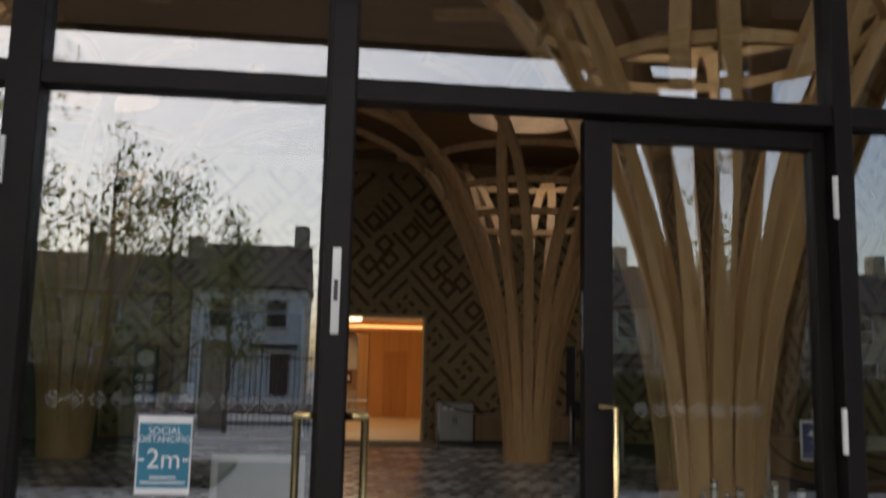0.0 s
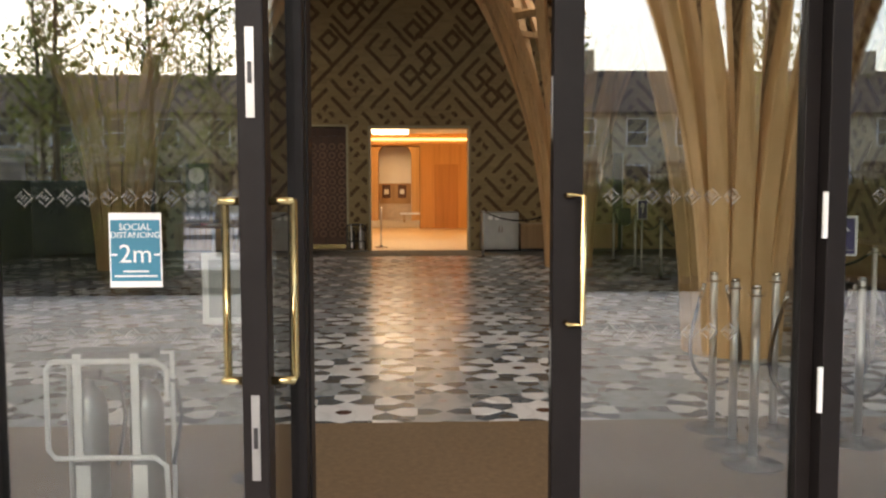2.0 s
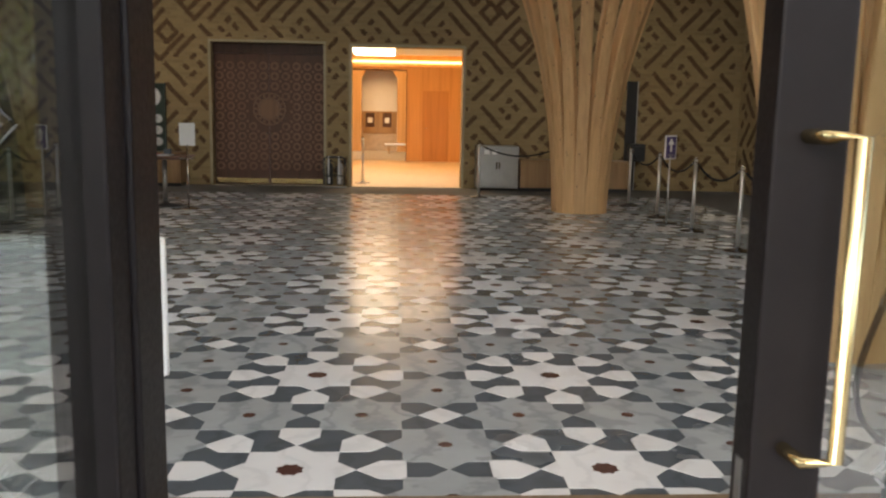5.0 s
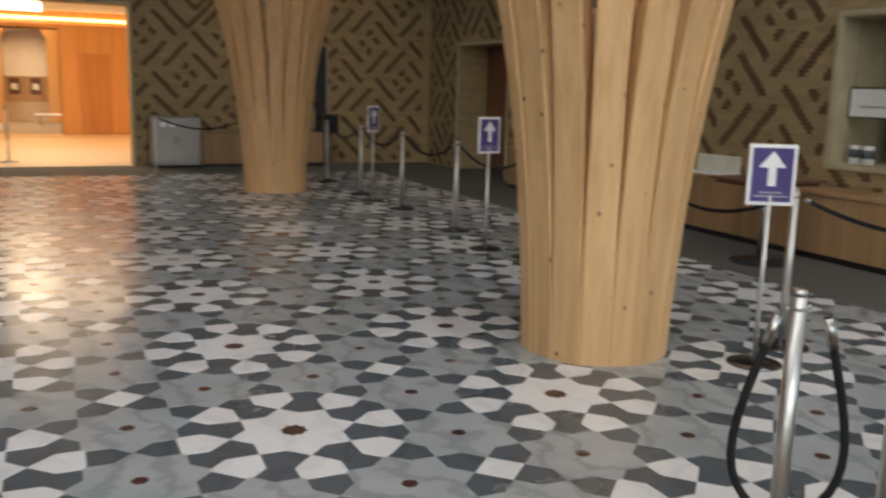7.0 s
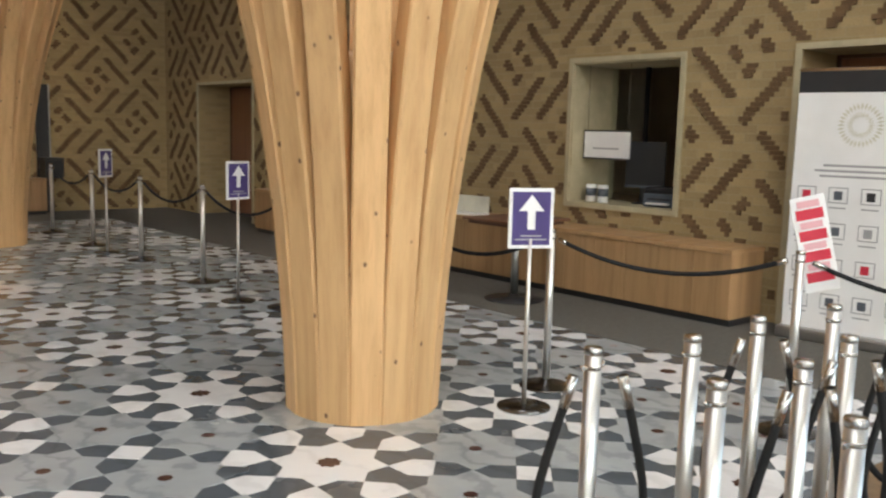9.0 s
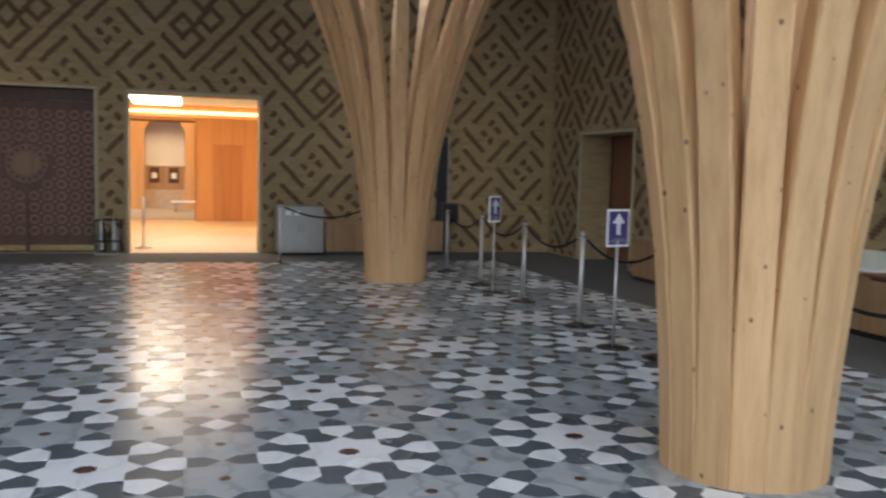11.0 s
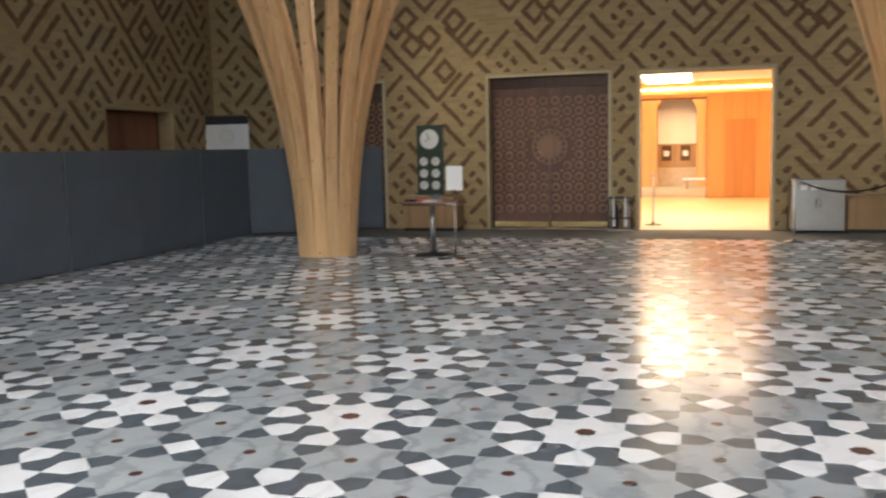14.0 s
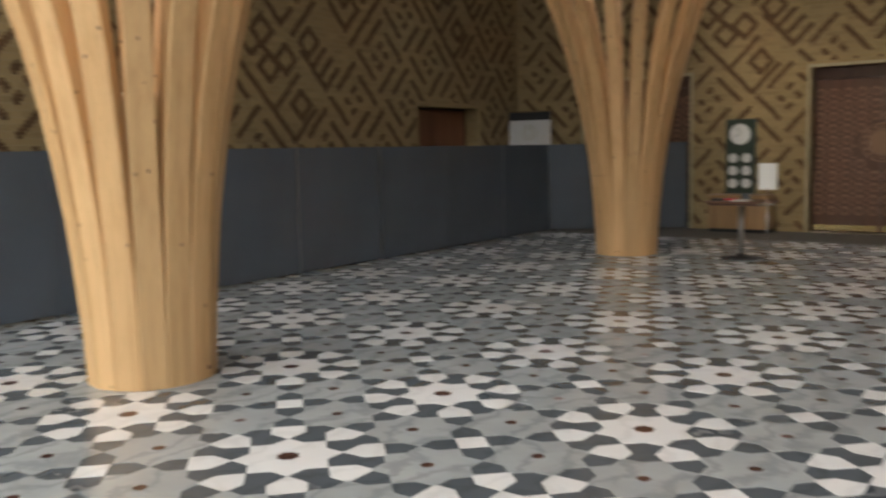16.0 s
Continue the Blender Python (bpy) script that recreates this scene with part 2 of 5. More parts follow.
GLASS = glass("front_glass", (0.84, 0.87, 0.86), 0.165)
GLASS_IN = glass("clear_glass", (0.95, 0.97, 0.96), 0.035)
FROST = glass("etched_glass_mark", (0.62, 0.64, 0.64), 0.02)
FROST_D = FROST.node_tree.nodes.new("ShaderNodeBsdfDiffuse")
FROST_M = FROST.node_tree.nodes.new("ShaderNodeMixShader")
FROST_D.inputs[0].default_value = (0.75, 0.77, 0.77, 1)
FROST_M.inputs[0].default_value = 0.24
FROST.node_tree.links.new(FROST.node_tree.nodes["Mix Shader"].outputs[0], FROST_M.inputs[1])
FROST.node_tree.links.new(FROST_D.outputs[0], FROST_M.inputs[2])
FROST.node_tree.links.new(FROST_M.outputs[0], FROST.node_tree.nodes["Material Output"].inputs[0])
LED = glow("cove_light_strip", (1.0, 0.60, 0.22), 0.75)
MAPLE_DOOR = wood("maple_door_veneer", (0.56, 0.27, 0.09), (0.46, 0.21, 0.065), "Z", 0.4, False, 0.7)
GLOSS_INSERT = plain("glossy_grey_insert", (0.40, 0.42, 0.41), 0.06, 0, 0.05)
DULL_STEEL = plain("dull_steel_cylinder", (0.36, 0.37, 0.37), 0.35, 1.0, 0.1)
MEDAL = wood("medallion_wood", (0.25, 0.138, 0.075), (0.18, 0.096, 0.052), "Z", 0.5, False)
POST_STEEL = polished("satin_post_steel", (0.74, 0.73, 0.70), 0.36)
BASE_STEEL = polished("dark_steel_base", (0.20, 0.20, 0.20), 0.25)
TUBE = glow("ceiling_light_diffuser", (1.0, 0.84, 0.58), 1.1)
PAVING = plain("grey_granite_paving", (0.43, 0.455, 0.48), 0.75, 0, 0.15, 1.5, 0.2)
SOIL = plain("dark_planting_soil", (0.03, 0.024, 0.018), 0.95, 0, 0.4, 3, 0.5)
ASPHALT = plain("asphalt", (0.05, 0.05, 0.052), 0.9, 0, 0.2, 20, 0.3)


# ---- building helpers ----
def part(name, bm, mat, parent=None, label=""):
    me = bpy.data.meshes.new(name)
    bm.to_mesh(me)
    bm.free()
    me.materials.append(mat)
    ob = new(name, me)
    if parent is not None:
        ob.parent = parent
    if label:
        ob["label"] = label
    return ob


def thing(name, m, label, category, group="", kind=""):
    ob = new(name)
    ob.empty_display_size = 0.1
    ob.matrix_world = m
    return tagged(ob, label, category, group, kind)


def box(x0, y0, z0, x1, y1, z1, bevel=0.0, bm=None):
    own = bmesh.new()
    bmesh.ops.create_cube(own, size=1.0)
    bmesh.ops.transform(own, matrix=Matrix.LocRotScale(((x0 + x1) / 2, (y0 + y1) / 2, (z0 + z1) / 2), None, (abs(x1 - x0), abs(y1 - y0), abs(z1 - z0))), verts=own.verts)
    if bevel:
        bmesh.ops.bevel(own, geom=own.edges[:], offset=bevel, segments=2, affect="EDGES", profile=0.6)
    if bm is None:
        return own
    join(bm, own)
    return bm


def join(bm, other):
    tmp = bpy.data.meshes.new("tmp")
    other.to_mesh(tmp)
    other.free()
    bm.from_mesh(tmp)
    bpy.data.meshes.remove(tmp)
    return bm


def lathe(profile, steps=24, bm=None):
    """A turned shape from (radius, height) pairs, bottom to top."""
    own = bmesh.new()
    rings = []
    for r, z in profile:
        rings.append([own.verts.new((max(r, 1e-4) * math.cos(2 * math.pi * k / steps), max(r, 1e-4) * math.sin(2 * math.pi * k / steps), z)) for k in range(steps)])
    for a, b in zip(rings, rings[1:]):
        for k in range(steps):
            f = own.faces.new((a[k], a[(k + 1) % steps], b[(k + 1) % steps], b[k]))
            f.smooth = True
    own.faces.new(rings[0][::-1])
    own.faces.new(rings[-1])
    return own if bm is None else join(bm, own)


def tube(points, radius, steps=8, closed=False):
    """A round bar along a line of points."""
    bm = bmesh.new()
    pts = [Vector(p) for p in points]
    n = len(pts)
    rings = []
    side = None
    for i, p in enumerate(pts):
        a = pts[(i - 1) % n] if (closed or i > 0) else p
        b = pts[(i + 1) % n] if (closed or i < n - 1) else p
        d = (b - a).normalized()
        if side is None:
            side = d.orthogonal().normalized()
        side = (side - d * side.dot(d)).normalized()
        up = d.cross(side)
        rad = radius(i / max(1, n - 1)) if callable(radius) else radius
        rings.append([bm.verts.new(p + (side * math.cos(2 * math.pi * k / steps) + up * math.sin(2 * math.pi * k / steps)) * rad) for k in range(steps)])
    pairs = list(zip(rings, rings[1:])) + ([(rings[-1], rings[0])] if closed else [])
    for a, b in pairs:
        for k in range(steps):
            bm.faces.new((a[k], a[(k + 1) % steps], b[(k + 1) % steps], b[k])).smooth = True
    if not closed:
        bm.faces.new(rings[0][::-1])
        bm.faces.new(rings[-1])
    return bm


def prism(poly, z0, z1, bm=None):
    """An upright prism over a flat outline; no bottom."""
    bm = bm or bmesh.new()
    lo = [bm.verts.new((x, y, z0)) for x, y in poly]
    hi = [bm.verts.new((x, y, z1)) for x, y in poly]
    bm.faces.new(hi)
    for k in range(len(poly)):
        j = (k + 1) % len(poly)
        bm.faces.new((lo[k], lo[j], hi[j], hi[k]))
    return bm


def wall_with_holes(u0, u1, z0, z1, holes):
    """Rectangles (u, z) that fill a wall round its openings."""
    us = sorted({u0, u1, *[h[0] for h in holes], *[h[1] for h in holes]})
    out = []
    for a, b in zip(us, us[1:]):
        cut = sorted((h[2], h[3]) for h in holes if h[0] < (a + b) / 2 < h[1])
        z = z0
        for lo, hi in cut:
            if lo > z:
                out.append((a, b, z, lo))
            z = hi
        if z < z1:
            out.append((a, b, z, z1))
    return out


# ---- setting ----
HOLES_FAR = [(-0.41, 1.76, 0.0, 2.72), (-3.10, -0.95, 0.0, 2.75), (-7.25, -5.14, 0.0, 2.75)]
HOLES_R = [(0.10, 1.36, 0.86, 2.24), (-2.30, -1.02, 0.0, 2.25), (7.95, 9.85, 0.0, 2.23)]
HOLES_L = [(7.85, 9.75, 0.0, 2.28)]


def structure(name, bm, mat, label, category="wall"):
    return tagged(part(name, bm, mat), label, category, kind="structure")


def brick_wall(name, axis, at, inner, u0, u1, holes, label, deep=THICK):
    bm = bmesh.new()
    for a, b, lo, hi in wall_with_holes(u0, u1, 0.0, Z_TOP, holes):
        if axis == "y":
            box(a, at, lo, b, at + inner * deep, hi, 0, bm)
        else:
            box(at, a, lo, at + inner * deep, b, hi, 0, bm)
    return structure(name, bm, BRICK, label)


wall_far = brick_wall("wall_north", "y", Y_FAR, 1, X_L - THICK, X_R + THICK, HOLES_FAR, "pale brick wall with raised brown brick lettering pattern")
wall_right = brick_wall("wall_east", "x", X_R, 1, Y_GLASS, Y_FAR, HOLES_R, "pale brick wall with brown pattern and a hatch", THICK_E)
wall_left = brick_wall("wall_west", "x", X_L, -1, Y_GLASS, Y_FAR, HOLES_L, "pale brick wall with brown pattern behind grey screens")

# ceiling with round rooflights
bm = bmesh.new()
N = 40
xs = [X_L - THICK, -0.5 * P, X_R + THICK]
ys = [Y_GLASS, 2.5 * P, Y_FAR + THICK]
for cx, cy, x0, x1, y0, y1 in [(x, y, *((xs[1], xs[2]) if x > 0 else (xs[0], xs[1])), *((ys[1], ys[2]) if y > 0.6 else (ys[0], ys[1]))) for x, y in TREES]:
    ring, rim, top = [], [], []
    for k in range(N):
        a = 2 * math.pi * k / N
        c, s = math.cos(a), math.sin(a)
        ring.append(bm.verts.new((cx + OCULUS * c, cy + OCULUS * s, Z_TOP)))
        top.append(bm.verts.new((cx + OCULUS * c, cy + OCULUS * s, Z_TOP + 0.5)))
        d = min((x1 - cx) / c if c > 1e-6 else ((x0 - cx) / c if c < -1e-6 else 1e9), (y1 - cy) / s if s > 1e-6 else ((y0 - cy) / s if s < -1e-6 else 1e9))
        rim.append(bm.verts.new((cx + d * c, cy + d * s, Z_TOP)))
    for k in range(N):
        j = (k + 1) % N
        bm.faces.new((ring[k], rim[k], rim[j], ring[j]))
        bm.faces.new((ring[k], ring[j], top[j], top[k]))
    for qx in (x0, x1):
        for qy in (y0, y1):
            ang = math.atan2(qy - cy, qx - cx) % (2 * math.pi)
            k = int(ang / (2 * math.pi) * N)
            bm.faces.new((rim[k], bm.verts.new((qx, qy, Z_TOP)), rim[(k + 1) % N]))
ceiling = structure("ceiling", bm, CEIL_WOOD, "dark timber ceiling with round rooflights over the trees", "ceiling")
for x, y in TREES:
    glazing = lathe([(OCULUS, 0.0), (OCULUS, 0.02)], 40)
    g = tagged(part("rooflight_glazing", glazing, GLASS_IN), "round rooflight glazing above a timber tree", "window", kind="structure")
    g.location = (x, y, Z_TOP + 0.42)
    g.visible_shadow = False

# floor: slate ground of the inlay, mat, carpet strips
bm = box(X_L, -2.90, -0.15, X_R, Y_FAR, 0.0)
floor = structure("floor", bm, MARBLE_D, "dark slate marble floor with white and grey star inlay", "floor")
structure("mat_floor", box(X_L, Y_GLASS - 0.12, -0.15, X_R, -2.90, 0.004), MAT, "brown coir entrance mat inside the doors", "floor")
structure("carpet_floor", box(X_L, 9.70, -0.02, X_R, Y_FAR, 0.006), CARPET, "grey brown carpet strip along the brick wall", "floor")
structure("carpet_floor_east", box(5.70, -2.90, -0.02, X_R, 9.70, 0.006), CARPET, "grey brown carpet strip beside the bench", "floor")


# ---- timber trees ----
PROFILE = [(0.0, 0.420), (0.35, 0.436), (0.7, 0.462), (1.05, 0.496), (1.4, 0.546), (1.75, 0.606), (2.1, 0.682), (2.5, 0.795), (2.9, 0.925), (3.3, 1.075), (3.7, 1.24), (4.1, 1.43), (4.5, 1.65), (4.9, 1.92), (5.25, 2.28), (5.55, 2.75), (5.75, 3.25), (5.85, 3.9)]
RIBS = 16


def rib_mesh(swing, top):
    """One bent board: up the trunk, then out and sideways under the ceiling."""
    bm = bmesh.new()
    pts = []
    for z, r in PROFILE:
        a = swing * max(0.0, r - 1.05) / 2.8
        pts.append(Vector((r * math.cos(a), r * math.sin(a), z * top / 5.85)))
    rings = []
    for i, p in enumerate(pts):
        d = (pts[min(i + 1, len(pts) - 1)] - pts[max(i - 1, 0)]).normalized()
        side = Vector((-math.sin(math.atan2(p.y, p.x)), math.cos(math.atan2(p.y, p.x)), 0))
        side = (side - d * side.dot(d)).normalized()
        out = side.cross(d).normalized()
        if out.dot(Vector((p.x, p.y, 0))) < 0 and p.z < 3:
            out = -out
        w = (0.0825, 0.085)[i > 0] if i < 8 else 0.082
        depth = 0.13
        e = 0.010
        loop = [(-w, -depth), (-w, -e), (-w + e, 0), (w - e, 0), (w, -e), (w, -depth)]
        rings.append([bm.verts.new(p + side * s + out * o) for s, o in loop])
    for a, b in zip(rings, rings[1:]):
        for k in range(6):
            bm.faces.new((a[k], a[(k + 1) % 6], b[(k + 1) % 6], b[k]))
    bm.faces.new(rings[0])
    bm.faces.new(rings[-1])
    bmesh.ops.recalc_face_normals(bm, faces=bm.faces[:])
    me = bpy.data.meshes.new("rib")
    bm.to_mesh(me)
    bm.free()
    me.materials.append(LARCH)
    return me


RIB_MESHES = [rib_mesh(0.42, Z_TOP - 0.2), rib_mesh(-0.42, Z_TOP - 0.2)]
CORE = bpy.data.meshes.new("core")
bm = lathe([(0.30, 0.0), (0.335, 0.8), (0.405, 1.5), (0.475, 1.85), (0.40, 1.9)], 24)
bm.to_mesh(CORE)
bm.free()
CORE.materials.append(LARCH)


HOOPS = []
for z, r in ((4.24, 1.29), (4.72, 1.58), (5.24, 2.02)):
    hoop = bpy.data.meshes.new("hoop")
    bm = bmesh.new()
    rows = [[bm.verts.new((rr * math.cos(k * math.pi / 24), rr * math.sin(k * math.pi / 24), zz)) for k in range(48)] for rr, zz in ((r - 0.07, z), (r, z), (r, z + 0.11), (r - 0.07, z + 0.11))]
    for a, b in zip(rows, rows[1:] + rows[:1]):
        for k in range(48):
            bm.faces.new((a[k], a[(k + 1) % 48], b[(k + 1) % 48], b[k]))
    bmesh.ops.recalc_face_normals(bm, faces=bm.faces[:])
    bm.to_mesh(hoop)
    bm.free()
    hoop.materials.append(LARCH)
    HOOPS.append(hoop)


def timber_tree(x, y, label, turn=0.0):
    t = thing("timber_tree_column", pose(x, y, 0.0, 0, 0, turn), label, "column", "timber tree columns")
    for k in range(RIBS):
        ob = new("rib", RIB_MESHES[k % 2])
        ob.parent = t
        ob.matrix_basis = pose(0, 0, 0, 0, 0, 360 * k / RIBS)
    for me in HOOPS:
        ob = new("hoop", me)
        ob.parent = t
    core = new("core", CORE)
    core.parent = t
    return t


for x, y in TREES:
    timber_tree(x, y, "pale larch tree column of curved boards spreading into the ceiling", 11.25)
for x, y in PORCH:
    timber_tree(x, y, "pale larch tree column standing in the open porch", 11.25)


# ---- glass front ----
def frame_piece(name, x0, x1, z0, z1, y0=Y_GLASS - 0.07, y1=Y_GLASS + 0.07, label="dark anodised metal frame member"):
    return structure(name, box(x0, y0, z0, x1, y1, z1, 0.006), BRONZE, label, "window frame")


MULLIONS = [-8.6, -7.4, -6.2, -5.0, -3.75, -2.5, -1.295, -0.03, 2.172, 3.4, 4.65, 5.9, 7.1]
for k, x in enumerate(MULLIONS):
    w = 0.042 if x == 2.172 else 0.066
    frame_piece(f"mullion_{k + 1}", x - w, x + w, 0.0, Z_TOP)
frame_piece("transom_1", X_L, X_R, 2.69, 2.785, Y_GLASS - 0.06, Y_GLASS + 0.06)
frame_piece("window_sill_1", X_L, -0.096, 0.0, 0.06, Y_GLASS - 0.06, Y_GLASS + 0.06)
frame_piece("window_sill_2", 2.214, X_R, 0.0, 0.06, Y_GLASS - 0.06, Y_GLASS + 0.06)


def pane(name, x0, x1, z0, z1, label="clear glass pane with outdoor reflections"):
    ob = structure(name, box(x0, Y_GLASS - 0.006, z0, x1, Y_GLASS + 0.006, z1), GLASS, label, "window")
    ob.visible_shadow = False
    return ob


edges = list(zip(MULLIONS, MULLIONS[1:]))
for k, (a, b) in enumerate(edges):
    wa, wb = (0.042 if a == 2.172 else 0.066), (0.042 if b == 2.172 else 0.066)
    pane(f"window_{2 * k + 1}", a + wa, b - wb, 2.785, Z_TOP)
    if a != -0.03:
        pane(f"window_{2 * k + 2}", a + wa, b - wb, 0.06, 2.69)


def door_leaf(m, label, W=0.99, hinge=0.085, lock=0.11):
    """A glazed leaf one metre wide: stiles, rails, pane; local x runs from the hinge to the free edge, z up."""
    d = thing("glass_door", m, label, "door", "entrance door leaves")
    H, T = 2.68, 0.038
    st = part("stile", box(0.0, -T, 0.01, hinge, T, H, 0.005), BRONZE, d)
    s2 = part("stile", box(W - lock, -T, 0.01, W, T, H, 0.005), BRONZE, d)
    part("rail", box(hinge, -T, H - 0.085, W - lock, T, H, 0.005), BRONZE, d)
    part("rail", box(hinge, -T, 0.01, W - lock, T, 0.12, 0.005), BRONZE, d)
    gp = part("pane", box(hinge, -0.006, 0.12, W - lock, 0.006, H - 0.085), GLASS, d, "clear glass pane")
    gp.visible_shadow = False
    for side in (-1, 1):
        y = side * 0.10
        bar = [(W - 0.055, side * T, 0.92), (W - 0.06, y, 0.92), (W - 0.115, y, 0.92), (W - 0.115, y, 1.445), (W - 0.06, y, 1.445), (W - 0.055, side * T, 1.445)]
        part("handle", tube(bar, 0.0125, 10), BRASS, d, "slim brass pull handle")
    for z0, z1 in ((1.68, 1.93), (0.64, 0.89)):
        lp = part("lock_plate", box(W, -0.012, z0, W + 0.003, 0.012, z1), BRUSHED, s2, "steel lock plate")
        part("latch", box(W + 0.003, -0.006, (z0 + z1) / 2 - 0.03, W + 0.008, 0.006, (z0 + z1) / 2 + 0.03), BLACK, s2)
    return d


door_leaf(pose(-0.01, Y_GLASS - 0.075, 0, 0, 0, -90), "dark framed glass door leaf standing open outwards")
door_leaf(pose(2.127, Y_GLASS + 0.045, 0, 0, 0, 180), "dark framed glass door leaf, closed", 1.105, 0.065, 0.125)
for x, z in ((2.118, 0.55), (2.118, 1.27), (2.118, 2.27), (-1.345, 0.55), (-1.345, 1.27), (-1.345, 2.27)):
    tagged(part("door_hinge", box(x - 0.010, Y_GLASS - 0.085, z, x + 0.010, Y_GLASS - 0.069, z + 0.19, 0.003), WHITE), "pale metal hinge plate on the door frame", "hinge", kind="structure")

# ---- corridor beyond the opening ----
structure("corridor_floor", box(-3.2, Y_FAR, -0.15, 4.2, 21.0, 0.0), plain("corridor_floor_stone", (0.74, 0.62, 0.48), 0.35), "pale stone corridor floor in warm light", "floor")
structure("corridor_ceiling", box(-3.2, Y_FAR + THICK, 2.9, 4.2, 21.0, 3.05), PLASTER, "white corridor ceiling", "ceiling")
structure("corridor_wall_left", box(-3.3, Y_FAR + THICK, 0, -3.2, 21.0, 2.9), WARM_PANEL, "warm maple corridor wall")
structure("corridor_wall_right", box(4.2, Y_FAR + THICK, 0, 4.3, 21.0, 2.9), WARM_PANEL, "warm maple corridor wall")
structure("corridor_end_wall", box(0.80, 20.7, 0, 4.2, 20.85, 2.9), WARM_PANEL, "warm maple corridor end wall with doors")
structure("corridor_end_lintel", box(-3.2, 20.7, 2.72, 0.80, 20.85, 2.9), WARM_PANEL, "warm maple lintel")
structure("corridor_end_pier", box(-3.2, 20.7, 0, -0.95, 20.85, 2.72), WARM_PANEL, "warm maple pier")
structure("hall_floor", box(-6, 21.0, -0.15, 6, 30, 0.0), plain("hall_carpet", (0.46, 0.40, 0.32), 0.95), "prayer hall carpet", "floor")
structure("hall_wall", box(-6, 28.0, 0, 6, 28.2, 5.0), PLASTER, "white plaster hall wall")
area("cove_light", look((0.6, 17.6, 2.85), (0.9, 19.0, 0)), 6.0, 0.6, 24, (1.0, 0.56, 0.20))
# added fill lamps for the corridor floor and the hall; neither has a fixture
area("corridor_light", look((0.6, 13.0, 2.85), (0.6, 13.0, 0)), 2.0, 0.5, 12, (1.0, 0.80, 0.56))
area("hall_light", look((0, 24.5, 4.6), (0, 25.5, 0)), 3, 3, 30, (1.0, 0.66, 0.34))
tagged(part("cove_light_strip", box(-3.2, 16.35, 2.70, 4.2, 16.40, 2.76, 0.004), LED), "glowing warm cove light strip across the corridor ceiling", "light", kind="structure")
structure("cove_upstand", box(-3.2, 16.42, 2.62, 4.2, 16.5, 2.9), WARM_PANEL, "warm ceiling step behind the cove light", "ceiling")

# unseen ceiling and walls added so that no sky light enters the hall
structure("hall_ceiling", box(-6, 20.85, 5.0, 6, 28.2, 5.15), PLASTER, "unseen white ceiling added to close the hall from the sky", "ceiling")
structure("hall_wall_west", box(-6.1, 20.85, 0, -6, 28.2, 5.0), PLASTER, "unseen white side wall added to close the hall from the sky")
structure("hall_wall_east", box(6, 20.85, 0, 6.1, 28.2, 5.0), PLASTER, "unseen white side wall added to close the hall from the sky")
structure("hall_wall_south", box(-6, 20.85, 3.05, 6, 20.95, 5.0), PLASTER, "unseen white wall added over the corridor to close the hall")
structure("portal_trim", join(join(box(-0.99, 20.66, 0, -0.93, 20.70, 2.745), box(-0.93, 20.66, 2.70, 0.80, 20.70, 2.745)), box(0.79, 20.68, 0, 0.81, 20.70, 2.70)), WALNUT, "dark timber trim round the hall portal", "trim")
# floors in the recesses of the walls
for k, (x0, y0, x1, y1) in enumerate([(X_R, 7.95, X_R + THICK_E + 0.03, 9.85), (X_R, -2.30, X_R + THICK_E + 0.03, -1.02), (X_L - 0.44, 7.85, X_L, 9.75), (-7.25, Y_FAR, -5.14, Y_FAR + 0.4)]):
    structure(f"threshold_{k + 1}", box(x0, y0, -0.15, x1, y1, 0.003), CARPET, "grey carpet in the door recess", "floor")
# unseen panels added behind the closed doors to stop light leaking through
structure("door_backing_1", box(-3.3, Y_FAR + 0.32, 0, -0.75, Y_FAR + 0.36, 2.9), WALNUT, "unseen dark panel added behind the carved door against light leaks")
structure("door_backing_2", box(-7.4, Y_FAR + 0.32, 0, -5.0, Y_FAR + 0.36, 2.9), WALNUT, "unseen dark panel added behind the carved door against light leaks")
structure("door_backing_3", box(X_R + THICK_E, 7.8, 0, X_R + THICK_E + 0.03, 10.0, 2.4), WALNUT, "unseen dark panel added behind the recessed door against light leaks")
structure("door_backing_4", box(X_R + THICK_E, -2.5, 0, X_R + THICK_E + 0.03, -0.92, 2.4), WALNUT, "unseen dark panel added behind the recessed door against light leaks")
structure("door_backing_5", box(X_L - 0.44, 7.7, 0, X_L - 0.41, 9.9, 2.4), WALNUT, "unseen dark panel added behind the recessed door against light leaks")


# ---- outside, seen in the glass ----
LEAF = plain("green_leaves", (0.12, 0.16, 0.05), 0.6, 0, 0.35, 5)
LEAF_T = LEAF.node_tree.nodes.new("ShaderNodeBsdfTranslucent")
LEAF_X = LEAF.node_tree.nodes.new("ShaderNodeMixShader")
LEAF_T.inputs[0].default_value = (0.16, 0.22, 0.05, 1)
LEAF_X.inputs[0].default_value = 0.45
LEAF.node_tree.links.new(LEAF.node_tree.nodes["Principled BSDF"].outputs[0], LEAF_X.inputs[1])
LEAF.node_tree.links.new(LEAF_T.outputs[0], LEAF_X.inputs[2])
LEAF.node_tree.links.new(LEAF_X.outputs[0], LEAF.node_tree.nodes["Material Output"].inputs[0])
LEAF_D = plain("dark_hedge_leaves", (0.062, 0.098, 0.030), 0.65, 0, 0.35, 5)
BARK = plain("pale_bark", (0.20, 0.17, 0.13), 0.9, 0, 0.25, 12, 0.4)
